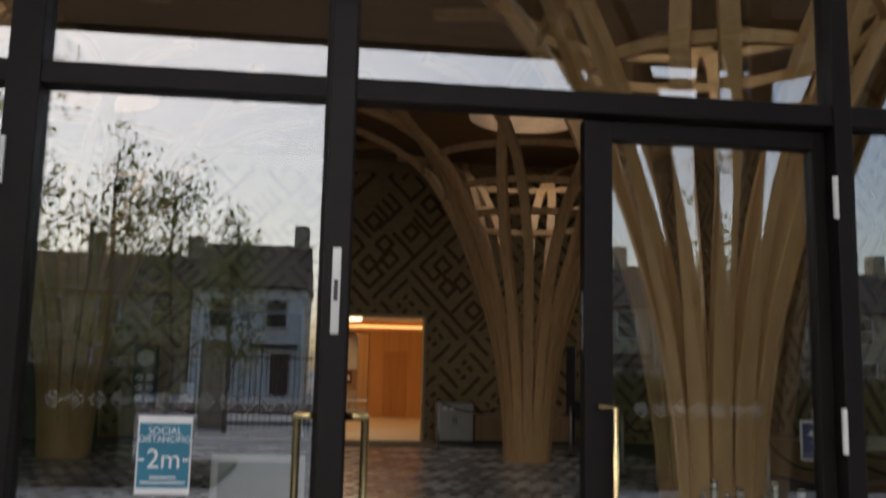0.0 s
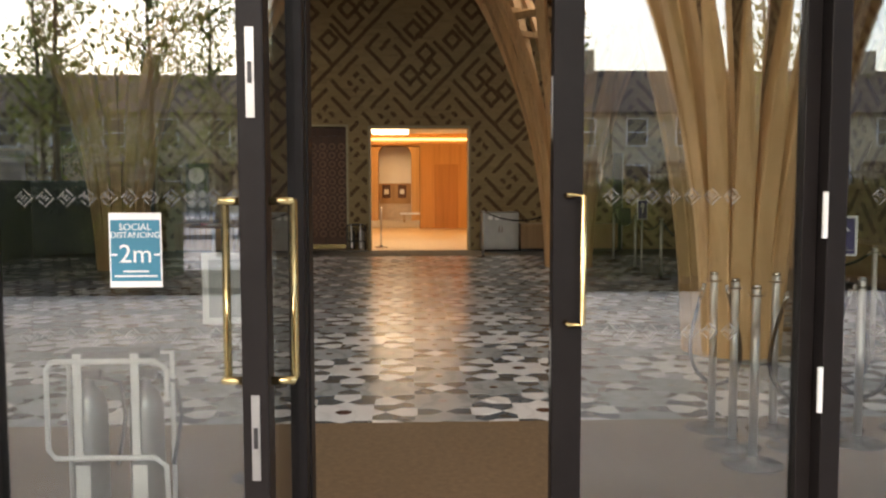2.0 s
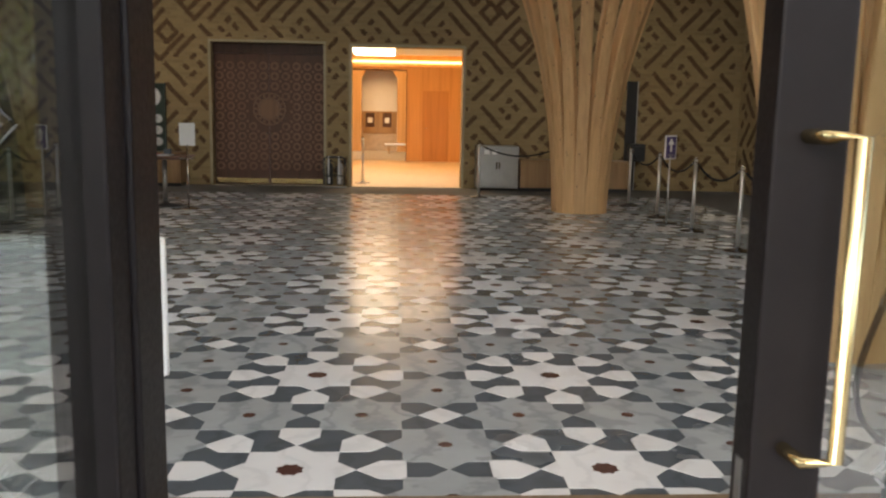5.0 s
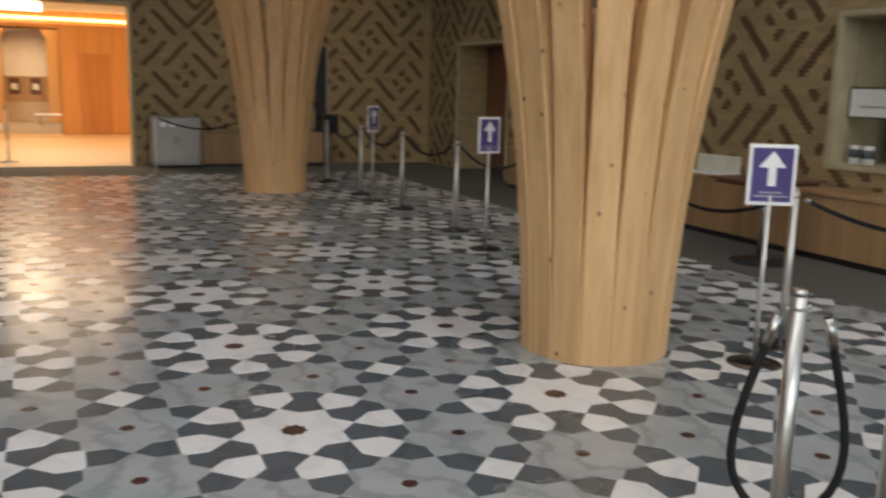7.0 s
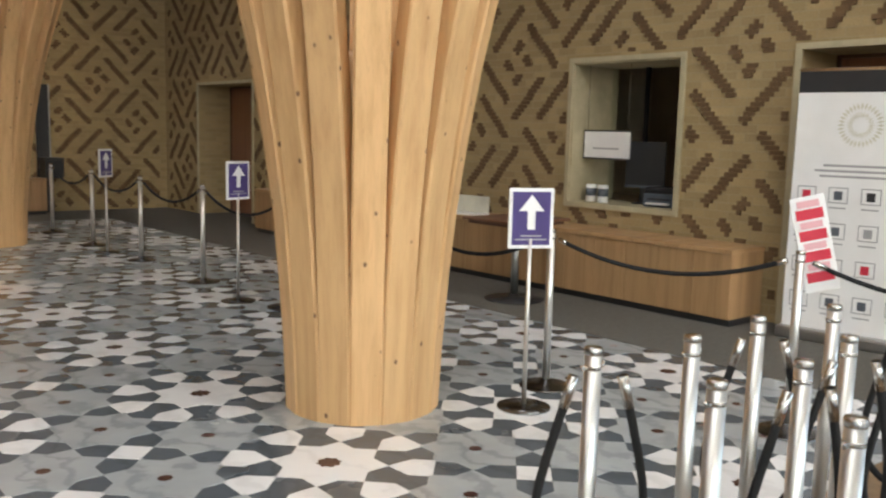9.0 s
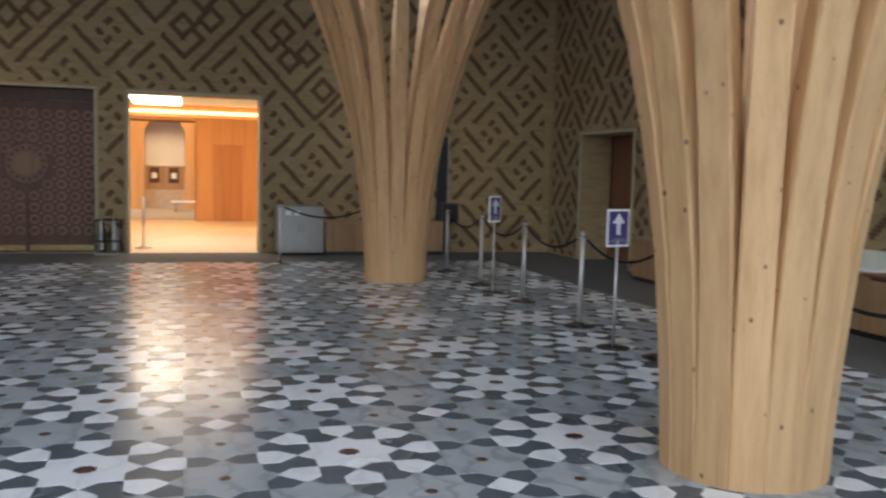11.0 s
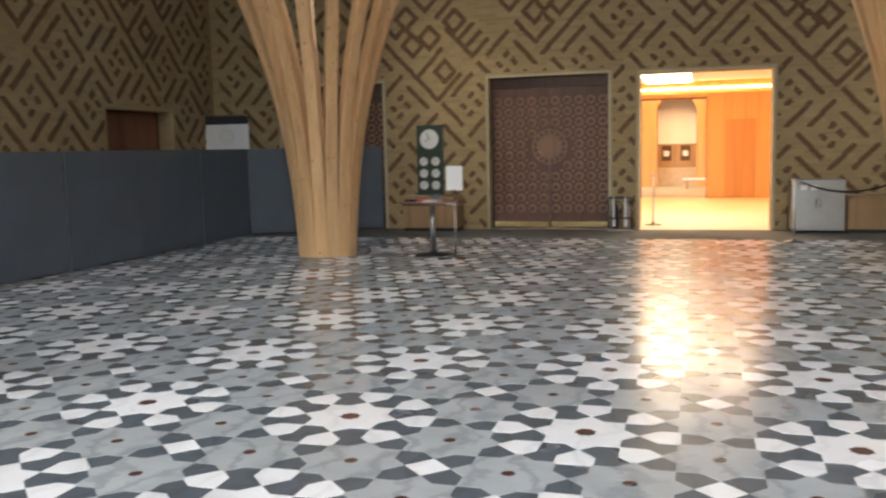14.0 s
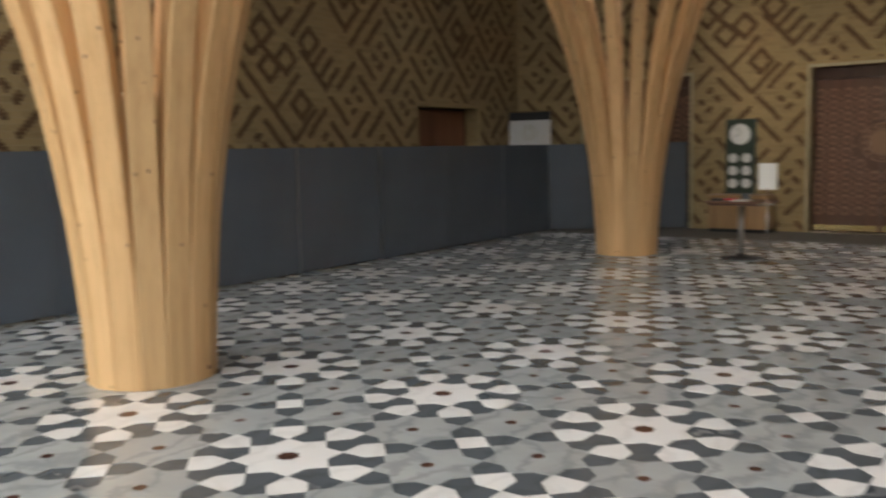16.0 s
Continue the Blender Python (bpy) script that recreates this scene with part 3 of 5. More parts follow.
RENDER_W = plain("white_house_render", (0.8, 0.79, 0.76), 0.85, 0, 0.08, 1)
HOUSE_BRICK = plain("yellow_stock_brick", (0.44, 0.37, 0.27), 0.9, 0, 0.15, 4, 0.2)
SLATE = plain("dark_roof_slate", (0.06, 0.052, 0.048), 0.8, 0, 0.2, 3, 0.2)
DARK_GLASS = plain("dark_window_glass", (0.03, 0.035, 0.04), 0.08)
FENCE_BLACK = plain("black_painted_steel", (0.015, 0.015, 0.016), 0.45)

def leaves(name, mat, places, size, parent=None, seed=1):
    """Many small folded leaves as one mesh."""
    rnd = random.Random(seed)
    verts, faces = [], []
    for x, y, z in places:
        s = size * rnd.uniform(0.6, 1.3)
        q = Euler((rnd.uniform(0, 6.3), rnd.uniform(0, 6.3), rnd.uniform(0, 6.3))).to_matrix()
        b = len(verts)
        for p in ((-s, 0, 0), (0, -s * 0.45, s * 0.15), (s, 0, 0), (0, s * 0.45, s * 0.15)):
            v = q @ Vector(p)
            verts.append((x + v.x, y + v.y, z + v.z))
        faces += [(b, b + 1, b + 2), (b, b + 2, b + 3)]
    me = bpy.data.meshes.new(name)
    me.from_pydata(verts, [], faces)
    me.materials.append(mat)
    ob = new(name, me)
    if parent is not None:
        ob.parent = parent
    return ob


structure("ground", box(-400, -420, -0.6, 400, Y_GLASS - 0.12, -0.005), PAVING, "grey granite paving outside the doors", "ground")
structure("road", box(-400, -38, -0.02, 400, -29, 0.0), ASPHALT, "dark asphalt street beyond the fence", "road")
structure("kerb_pavement", box(-400, -29, -0.02, 400, -25.0, 0.12), PAVING, "raised pavement along the street", "pavement")
structure("planting_bed", box(-30, -15.4, -0.05, -1.6, -13.0, 0.10), SOIL, "dark planting bed beside the path", "ground")
structure("planting_bed_east", box(2.2, -15.4, -0.05, 30, -13.0, 0.10), SOIL, "dark planting bed beside the path", "ground")

# porch roof, with its eaves
bm = box(X_L - 3.5, -12.6, 6.0, X_R + 3.5, Y_GLASS - 0.08, 6.25)
structure("porch_roof", bm, CEIL_WOOD, "dark timber porch soffit over the entrance", "roof")
bm = box(X_L - 3.6, -12.75, 5.95, X_R + 3.6, -12.6, 6.6)
structure("porch_fascia", bm, BRONZE, "dark metal eaves of the porch roof", "roof")
structure("front_wall_east", box(X_R + THICK, Y_GLASS - 0.1, 0, X_R + 6, Y_GLASS + 0.4, 6.6), BRICK, "pale brick front wall beside the glass")
structure("front_wall_west", box(X_L - 6, Y_GLASS - 0.1, 0, X_L - THICK, Y_GLASS + 0.4, 6.6), BRICK, "pale brick front wall beside the glass")


def hedge(x0, x1, y, h, seed):
    t = thing("hedge", pose((x0 + x1) / 2, y, 0.1), "clipped dark green hedge in a planting bed", "hedge", "hedges")
    w, d = x1 - x0, 1.1
    part("core", box(-w / 2 + 0.08, -d / 2 + 0.08, 0, w / 2 - 0.08, d / 2 - 0.08, h - 0.10), LEAF_D, t)
    rnd = random.Random(seed)
    pts = []
    for _ in range(int(w * 900)):
        side = rnd.random()
        x = rnd.uniform(-w / 2, w / 2)
        if side < 0.45:
            pts.append((x, d / 2 + rnd.uniform(-0.12, 0.05), rnd.uniform(0, h)))
        elif side < 0.6:
            pts.append((x, -d / 2 + rnd.uniform(-0.05, 0.12), rnd.uniform(0, h)))
        else:
            pts.append((x, rnd.uniform(-d / 2, d / 2), h + rnd.uniform(-0.14, 0.10)))
    leaves("foliage", LEAF_D, pts, 0.055, t, seed)
    return t


for k, (a, b, y, h) in enumerate([(-14, -3.0, -14.4, 1.32), (3.0, 9.0, -14.4, 1.35), (9.3, 15, -14.4, 1.3), (15.2, 21, -14.4, 1.32)]):
    hedge(a, b, y, h, 20 + k)


def shrub(x, y, h, r, seed):
    t = thing("shrub", pose(x, y, 0.1), "loose yellow green shrub growing in front of a hedge", "shrub", "shrubs")
    rnd = random.Random(seed)
    stems, pts = bmesh.new(), []
    for k in range(34):
        a, lean = rnd.uniform(0, 6.28), r * math.sqrt(rnd.random())
        top = h * rnd.uniform(0.6, 1.0) * (1 - 0.35 * (lean / r) ** 2)
        line = [Vector((math.cos(a) * lean * s ** 1.4, math.sin(a) * lean * s ** 1.4, top * s)) for s in (0.0, 0.3, 0.6, 0.85, 1.0)]
        join(stems, tube(line, lambda s: 0.009 * (1 - 0.7 * s), 5))
        for _ in range(130):
            s = rnd.uniform(0.1, 1.0)
            p = Vector((math.cos(a) * lean * s ** 1.4, math.sin(a) * lean * s ** 1.4, top * s))
            pts.append((p.x + rnd.gauss(0, 0.07), p.y + rnd.gauss(0, 0.07), max(0.02, p.z + rnd.gauss(0, 0.07))))
    part("stems", stems, BARK, t, "thin brown stems")
    leaves("foliage", LEAF, pts, 0.05, t, seed)


shrub(3.45, -13.55, 1.5, 0.62, 91)
shrub(-3.6, -13.5, 1.2, 0.5, 92)


def garden_tree(x, y, h, seed, leafy=1.0):
    rnd = random.Random(seed)
    t = thing("young_tree", pose(x, y, 0.0), "slender young tree with thin airy green foliage", "tree", "young trees")
    pts = [(0, 0, 0)]
    for k in range(1, 8):
        pts.append((pts[-1][0] + rnd.uniform(-0.06, 0.06), pts[-1][1] + rnd.uniform(-0.06, 0.06), h * k / 7))
    trunk = tube(pts, lambda s: 0.06 * (1 - 0.85 * s) + 0.006, 7)
    places = []
    for k in range(26):
        z = rnd.uniform(0.22, 0.97) * h
        i = min(6, int(z / h * 7))
        base = Vector(pts[i]).lerp(Vector(pts[i + 1]), z / h * 7 - i)
        a, L = rnd.uniform(0, 6.28), rnd.uniform(0.5, 1.35) * (1.15 - 0.7 * z / h)
        limb = [base]
        for s in range(1, 5):
            limb.append(base + Vector((math.cos(a + 0.15 * s), math.sin(a + 0.15 * s), 0.55 + 0.05 * s)) * (L * s / 4))
        join(trunk, tube(limb, lambda s: 0.018 * (1 - 0.8 * s) + 0.003, 5))
        for _ in range(int(58 * leafy)):
            s = rnd.uniform(0.25, 1.08)
            p = base + (limb[-1] - base) * s
            r = 0.22
            places.append((p.x + rnd.gauss(0, r), p.y + rnd.gauss(0, r), p.z + rnd.gauss(0, r)))
    part("trunk", trunk, BARK, t, "thin pale trunk and limbs")
    leaves("crown", LEAF, places, 0.062, t, seed)
    return t


for k, (x, y, h) in enumerate([(-5.2, -15.6, 6.4), (-4.2, -17.2, 5.4), (-6.6, -18.0, 6.6), (-3.5, -19.3, 5.4), (-7.6, -16.3, 6.0), (1.9, -17.4, 6.6), (3.6, -19.5, 5.6), (6.8, -16.8, 6.2), (-2.7, -22.0, 5.0)]):
    garden_tree(x, y, h, 60 + k)


def railing(x0, x1, y):
    t = thing("fence", pose(x0, y, 0), "black steel railing fence between stone piers", "fence", "street fence")
    n = int((x1 - x0) / 0.14)
    for z in (0.35, 1.75):
        part("rail", box(0, -0.02, z, x1 - x0, 0.02, z + 0.05), FENCE_BLACK, t)
    me = bpy.data.meshes.new("bar")
    b_ = box(-0.011, -0.011, 0.0, 0.011, 0.011, 2.0)
    b_.to_mesh(me)
    b_.free()
    me.materials.append(FENCE_BLACK)
    for k in range(n):
        ob = new("bar", me)
        ob.parent = t
        ob.location = (0.07 + k * 0.14, 0, 0)


def pier(x, y):
    t = thing("gate_pier", pose(x, y, 0), "square yellow brick gate pier with a stone cap", "pier", "gate piers")
    part("shaft", box(-0.28, -0.28, 0, 0.28, 0.28, 2.05, 0.01), HOUSE_BRICK, t)
    part("cap", box(-0.34, -0.34, 2.05, 0.34, 0.34, 2.2, 0.02), STONE, t, "pale stone cap")


for a, b in ((-14.5, -8.3), (-7.7, -3.6), (-3.0, 0.3), (0.9, 5.5), (6.1, 11.0), (11.6, 17.0), (17.6, 23.0)):
    railing(a, b, -24.0)
for x in (-8.0, -3.3, 0.6, 5.8, 11.3, 17.3):
    pier(x, -24.0)


def window_unit(parent, x, z, w=1.0, h=1.35):
    f = part("window", box(x - w / 2 - 0.08, 0.0, z - 0.08, x + w / 2 + 0.08, 0.05, z + h + 0.08), WHITE, parent)
    part("pane", box(x - w / 2, 0.05, z, x + w / 2, 0.06, z + h), DARK_GLASS, f)
    part("sill", box(x - w / 2 - 0.15, 0.0, z - 0.16, x + w / 2 + 0.15, 0.14, z - 0.08), STONE, f)
    part("glazing_bar", box(x - w / 2, 0.06, z + h / 2 - 0.03, x + w / 2, 0.09, z + h / 2 + 0.03), WHITE, f)


def town_house(x, y, w, wall_mat, label, eaves=5.6, ridge=8.2, n=2):
    """Its front looks towards the entrance (local +y)."""
    t = thing("house", pose(x, y, 0), label, "house", "houses across the street")
    part("wall", box(-w / 2, -8, 0, w / 2, 0, eaves), wall_mat, t)
    bm = bmesh.new()
    v = [bm.verts.new(p) for p in ((-w / 2 - 0.1, 0.4, eaves - 0.1), (w / 2 + 0.1, 0.4, eaves - 0.1), (w / 2 + 0.1, -4, ridge), (-w / 2 - 0.1, -4, ridge), (-w / 2 - 0.1, -8.4, eaves - 0.1), (w / 2 + 0.1, -8.4, eaves - 0.1))]
    for f in ((0, 1, 2, 3), (3, 2, 5, 4), (0, 3, 4), (1, 5, 2), (0, 4, 5, 1)):
        bm.faces.new([v[i] for i in f])
    roof = part("roof", bm, SLATE, t)
    part("chimney", box(w / 2 - 0.9, -4.5, ridge - 0.6, w / 2 - 0.1, -3.6, ridge + 1.1, 0.02), HOUSE_BRICK, roof)
    part("gutter", box(-w / 2, 0.38, eaves - 0.2, w / 2, 0.5, eaves - 0.08), FENCE_BLACK, roof)
    for k in range(n):
        window_unit(t, -w / 2 + w * (k + 0.5) / n, 3.5)
    for k in range(n - 1):
        window_unit(t, -w / 2 + w * (k + 0.5) / n, 0.9, 1.3, 1.5)
    part("door", box(w / 2 - 1.6, 0.0, 0.1, w / 2 - 0.7, 0.06, 2.15), SLATE, t)
    part("porch_canopy", box(w / 2 - 2.6, 0.0, 2.4, w / 2 - 0.3, 0.9, 2.62, 0.02), SLATE, t)
    return t


town_house(-4.9, -46.0, 5.6, RENDER_W, "white rendered two storey house with a dark roof")
for k, x in enumerate((3.0, 8.4, 13.8, 19.2, 24.6, 30.0, 35.4)):
    town_house(x, -47.0, 5.3, HOUSE_BRICK, "yellow brick terraced house with a dark slate roof", 5.3, 7.9)
for k, x in enumerate((-10.9, -16.4, -21.9)):
    town_house(x, -48.0, 5.4, HOUSE_BRICK, "yellow brick terraced house with a dark slate roof", 5.3, 7.7)


# ---- brown brick pattern on the three walls ----
# square lettering laid on the diagonals, in tenths of a cell: strokes and boxes (p0, q0, p1, q1)
STROKES = [(0, -5, 0, 0), (0, 0, 4.5, 0), (4.5, -2.5, 4.5, 0), (5, -2.5, 6.5, -2.5), (9.3, -3.2, 9.3, -2.7), (-0.5, 2.3, 18.4, 2.3), (18.4, -4, 18.4, 2.3),
           (12.6, -4.7, 12.6, 2.3), (0.7, -15, 0.7, -7.5), (0.7, -7.5, 5.5, -7.5), (5.5, -10.5, 5.5, -7.5), (0.7, -15, 4.5, -15), (3, -12.5, 5.5, -12.5),
           (8, -15, 8, -8.3), (11, -8, 18, -8), (14, -12, 14, -8), (16, -12, 16, -8), (18, -12, 18, -8)]
BOXES = [(2.2, -5.3, 5, -2.5), (6.5, -2.7, 9.3, 0), (8, -6, 10.8, -3.2), (14.5, -3.7, 17.2, -1), (9.7, -11.5, 12.4, -8.6)]
for p0, q0, p1, q1 in BOXES:
    STROKES += [(p0, q0, p1, q0), (p0, q1, p1, q1), (p0, q0, p0, q1), (p1, q0, p1, q1)]
HALF = 0.43
# each wall: a cell's centre, half a cell across and up, the low lines of lettering that rise and that fall
PATTERN_NORTH = (-0.039, 3.008, 0.679, 0.716, [(0, 0), (-20, -20)], [(0, 0), (-50, -50)])
PATTERN_EAST = (0.575, 2.272, 0.681, 0.739, [(-10, -20)], [])
PATTERN_WEST = (6.849, 3.039, 0.676, 0.725, [(-10, -10)], [(0, -10), (-40, -30)])


def lettered(p, q):
    return any(p0 - HALF < p < p1 + HALF and q0 - HALF < q < q1 + HALF for p0, q0, p1, q1 in STROKES)


def inked(u, z, pattern):
    """Whether the wall is brown at (u, z): pinwheels of bars low down, square lettering above."""
    u0, z0, hu, hz, rising, falling = pattern
    a, b = (u - u0) / hu, (z - z0) / hz
    P_, Q_ = 5 * (a + b), 5 * (a - b)
    for op, oq in rising:
        p, q = P_ - op - 6.3, Q_ - oq - 1.5
        if -1 <= p < 19 and -17 <= q < 3:
            return lettered(p, q)
    for op, oq in falling:
        p, q = Q_ - oq - 6.3, 18.4 - (P_ - op)
        if -1 <= p < 19 and -17 <= q < 3:
            return lettered(p, q)
    op, oq = rising[0]
    k = math.floor((Q_ - oq + 15.5) / 20)
    p, q = P_ - op - 5.3 - 20 * k, Q_ - oq - 1.5 - 20 * k
    if p >= 20:
        return lettered(p % 20 - 1, q)
    x, y = (P_ + 5) % 10 - 5, (Q_ + 5) % 10 - 5
    for s in (-1, 1):
        if abs(x - 3.7 * s) < HALF and abs(y - 1.35 * s) < 3.0 or abs(y - 3.7 * s) < HALF and abs(x + 1.35 * s) < 3.0:
            return True
        if abs(x - 1.2 * s) < 0.45 and abs(y - 0.85 * s) < 0.72 or abs(x - 1.15 * s) < 0.72 and abs(y + 1.1 * s) < 0.45:
            return True
    return False


def pattern_runs(u0, u1, holes, pattern, way):
    step, h = 0.02, 0.04
    for c in range(1, int((Z_TOP - 0.3) / h)):
        z = c * h
        n = int((u1 - u0) / step)
        start = None
        for k in range(n + 1):
            u = u0 + (k + 0.5) * step
            on = k < n and inked(u * way, z + h / 2, pattern) and not any(a - 0.075 < u < b + 0.075 and lo - 0.075 < z + h / 2 < hi + 0.075 for a, b, lo, hi in holes)
            if on and start is None:
                start = u0 + k * step
            elif not on and start is not None:
                if u0 + k * step - start > 0.03:
                    yield start, u0 + k * step, z + 0.001, z + h - 0.001
                start = None


UNIT_BRICK = bpy.data.meshes.new("brick")
b_ = bmesh.new()
bmesh.ops.create_cube(b_, size=1.0)
bmesh.ops.bevel(b_, geom=b_.edges[:], offset=0.03, segments=1, affect="EDGES")
b_.to_mesh(UNIT_BRICK)
b_.free()
UNIT_BRICK.materials.append(BRICK_D)


def brick_pattern(wall, axis, at, inner, u0, u1, holes, pattern, near=None, way=1):
    verts, faces, single = [], [], 0
    for a, b, lo, hi in pattern_runs(u0, u1, holes, pattern, way):
        n0, n1 = at + inner * 0.05, at - inner * 0.014
        if near and near[0] < a < near[1] and near[2] < lo < near[3] and single < 300:
            single += 1
            ob = new("brick", UNIT_BRICK)
            ob.parent = wall
            mid, half = (a + b) / 2, (n0 + n1) / 2
            ob.location = (half, mid, (lo + hi) / 2) if axis == "x" else (mid, half, (lo + hi) / 2)
            ob.scale = (abs(n1 - n0), b - a, hi - lo) if axis == "x" else (b - a, abs(n1 - n0), hi - lo)
            continue
        k = len(verts)
        for n_ in (n0, n1):
            for u, z in ((a, lo), (b, lo), (b, hi), (a, hi)):
                verts.append((n_, u, z) if axis == "x" else (u, n_, z))
        faces += [(k + 4, k + 5, k + 6, k + 7), (k, k + 1, k + 5, k + 4), (k + 1, k + 2, k + 6, k + 5), (k + 2, k + 3, k + 7, k + 6), (k + 3, k, k + 4, k + 7)]
    me = bpy.data.meshes.new("pattern_bricks")
    me.from_pydata(verts, [], faces)
    me.materials.append(BRICK_D)
    ob = new("pattern_bricks", me)
    ob.parent = wall
    ob["kind"] = "stuff"


brick_pattern(wall_far, "y", Y_FAR, 1, X_L + 0.15, X_R - 0.15, HOLES_FAR, PATTERN_NORTH)
brick_pattern(wall_right, "x", X_R, 1, Y_GLASS + 0.3, Y_FAR - 0.15, HOLES_R, PATTERN_EAST, (-1.2, 3.6, 0.9, 3.2), -1)
brick_pattern(wall_left, "x", X_L, -1, Y_GLASS + 0.3, Y_FAR - 0.15, HOLES_L, PATTERN_WEST)


# ---- lettering ----
def letters(text, size, mat, parent, m, name="lettering", depth=0.0006):
    cu = bpy.data.curves.new("lettering", "FONT")
    cu.body, cu.size, cu.extrude, cu.align_x, cu.align_y = text, size, depth, "CENTER", "CENTER"
    tmp = new("tmp_text", cu)
    bpy.context.view_layer.update()
    me = bpy.data.meshes.new_from_object(tmp.evaluated_get(bpy.context.evaluated_depsgraph_get()))
    bpy.data.objects.remove(tmp)
    me.materials.clear()
    me.materials.append(mat)
    ob = new(name, me)
    ob.parent = parent
    ob.matrix_basis = m
    return ob


FACE = pose(0, 0, 0, 90, 0, 0)


def at_face(x, z, y=-0.004):
    """Upright, facing local -y."""
    return Matrix.Translation((x, y, z)) @ FACE


# ---- etched marks on the glass ----
def etched_row(x0, x1, z, name):
    bm = bmesh.new()
    n = int((x1 - x0) / 0.083)
    for k in range(n):
        cx = x0 + (k + 0.5) * 0.083
        s, w = 0.026, 0.005
        for a, b, c, d in ((-s, -s, s, -s + w), (s - w, -s + w + 0.008, s, s), (-s, s - w, s - w - 0.008, s), (-s, -s + w + 0.008, -s + w, s - w - 0.008), (-0.010, -0.010, 0.012, -0.010 + w), (-0.010, 0.002, 0.012, 0.002 + w), (-0.010, 0.012, 0.004, 0.012 + w)):
            pts = []
            for u, v in ((a, b), (c, b), (c, d), (a, d)):
                pts.append((cx + (u - v) * 0.7071, z + (u + v) * 0.7071))
            f = [bm.verts.new((u, Y_GLASS - 0.0085, v)) for u, v in pts]
            bm.faces.new(f)
    ob = tagged(part(name, bm, FROST), "row of small etched diamond marks on the glass", "marking", kind="structure")
    ob.visible_shadow = False
    return ob


for k, (a, b) in enumerate([(-1.14, -0.14), (1.22, 1.88), (2.34, 3.30), (-2.40, -1.40), (3.5, 4.5)]):
    etched_row(a, b, 1.44, f"glass_marking_{2 * k + 1}")
    etched_row(a, b, 0.88, f"glass_marking_{2 * k + 2}")

# poster on the glass
po = thing("poster", pose(-0.665, Y_GLASS - 0.008, 1.23), "blue social distancing poster stuck on the glass", "poster")
part("sheet", box(-0.104, -0.002, -0.150, 0.104, 0.0, 0.150), PAPER, po)
part("print", box(-0.098, -0.0035, -0.125, 0.098, -0.002, 0.122), TEAL, po, "teal blue printed field")
letters("SOCIAL", 0.038, PAPER, po, at_face(0, 0.092))
letters("DISTANCING", 0.033, PAPER, po, at_face(0, 0.060))
letters("2m", 0.105, PAPER, po, at_face(0, -0.018))
for s in (-1, 1):
    part("arrow_mark", box(s * 0.085 - 0.012, -0.0045, -0.022, s * 0.085 + 0.012, -0.0035, -0.014), PAPER, po)
for z, w in ((-0.085, 0.05), (-0.104, 0.085)):
    part("small_print", box(-w, -0.0045, z - 0.004, w, -0.0035, z + 0.003), PAPER, po)

# white framed notice on a thin pole behind the glass
st = thing("sign_stand", pose(-0.375, -3.90, 0.004), "white framed notice on a thin steel pole", "sign")
part("base_plate", lathe([(0.10, 0), (0.10, 0.006), (0.03, 0.010)], 24), BLACK, st)
part("pole", lathe([(0.008, 0.01), (0.008, 0.85)], 10), BRUSHED, st)
fr = part("frame", box(-0.225, -0.012, 0.79, 0.225, 0.012, 1.15, 0.012), WHITE, st, "white plastic frame")
part("insert", box(-0.190, -0.014, 0.825, 0.190, 0.0135, 1.115, 0.002), GLOSS_INSERT, fr)


# ---- fire extinguishers on a tube stand ----
def extinguisher_stand(m, label, frame_mat, bodies):
    t = thing("extinguisher_stand", m, label, "fire extinguisher", "extinguisher stands")
    loop = [(-0.24, -0.10, 0.72), (-0.27, -0.10, 0.69), (-0.27, -0.10, 0.33), (-0.24, -0.10, 0.29), (0.19, -0.10, 0.29), (0.24, -0.10, 0.25), (0.25, -0.10, 0.0)]
    part("frame_tube", tube(loop, 0.012, 8), frame_mat, t)
    loop2 = [(-0.24, -0.10, 0.72), (0.20, -0.10, 0.72), (0.25, -0.10, 0.68), (0.25, -0.10, 0.55)]
    part("frame_tube", tube(loop2, 0.012, 8), frame_mat, t)
    part("back_leg", tube([(-0.25, 0.10, 0.0), (-0.25, 0.10, 0.72), (0.22, 0.10, 0.72), (0.22, 0.10, 0.0)], 0.012, 8), frame_mat, t)
    part("foot", box(-0.28, -0.14, 0.0, 0.28, 0.14, 0.02, 0.004), BRUSHED, t)
    for x, mat in zip((-0.12, 0.13), bodies):
        cyl = part("cylinder", lathe([(0.06, 0.06), (0.075, 0.075), (0.075, 0.50), (0.055, 0.56), (0.022, 0.59), (0.022, 0.63)], 20), mat, t, "extinguisher body with a paper label")
        cyl.location = (x, 0, 0)
        part("label_band", box(-0.045, -0.079, 0.10, 0.02, -0.0755, 0.25, 0.002), PAPER, cyl)
        part("valve", box(-0.03, -0.02, 0.62, 0.05, 0.02, 0.665, 0.006), BLACK, cyl)
        part("hose", tube([(0.04, 0, 0.63), (0.13, 0.02, 0.60), (0.15, 0.02, 0.45), (0.11, 0.02, 0.22)], 0.010, 8), BLACK, cyl)
        part("strap", box(-0.042, -0.086, 0.27, -0.006, -0.078, 0.75, 0.002), WHITE, cyl)
    part("cross_bar", box(-0.20, -0.075, 0.705, 0.18, 0.06, 0.755, 0.006), BLACK, t, "dark carrying tray")
    return t


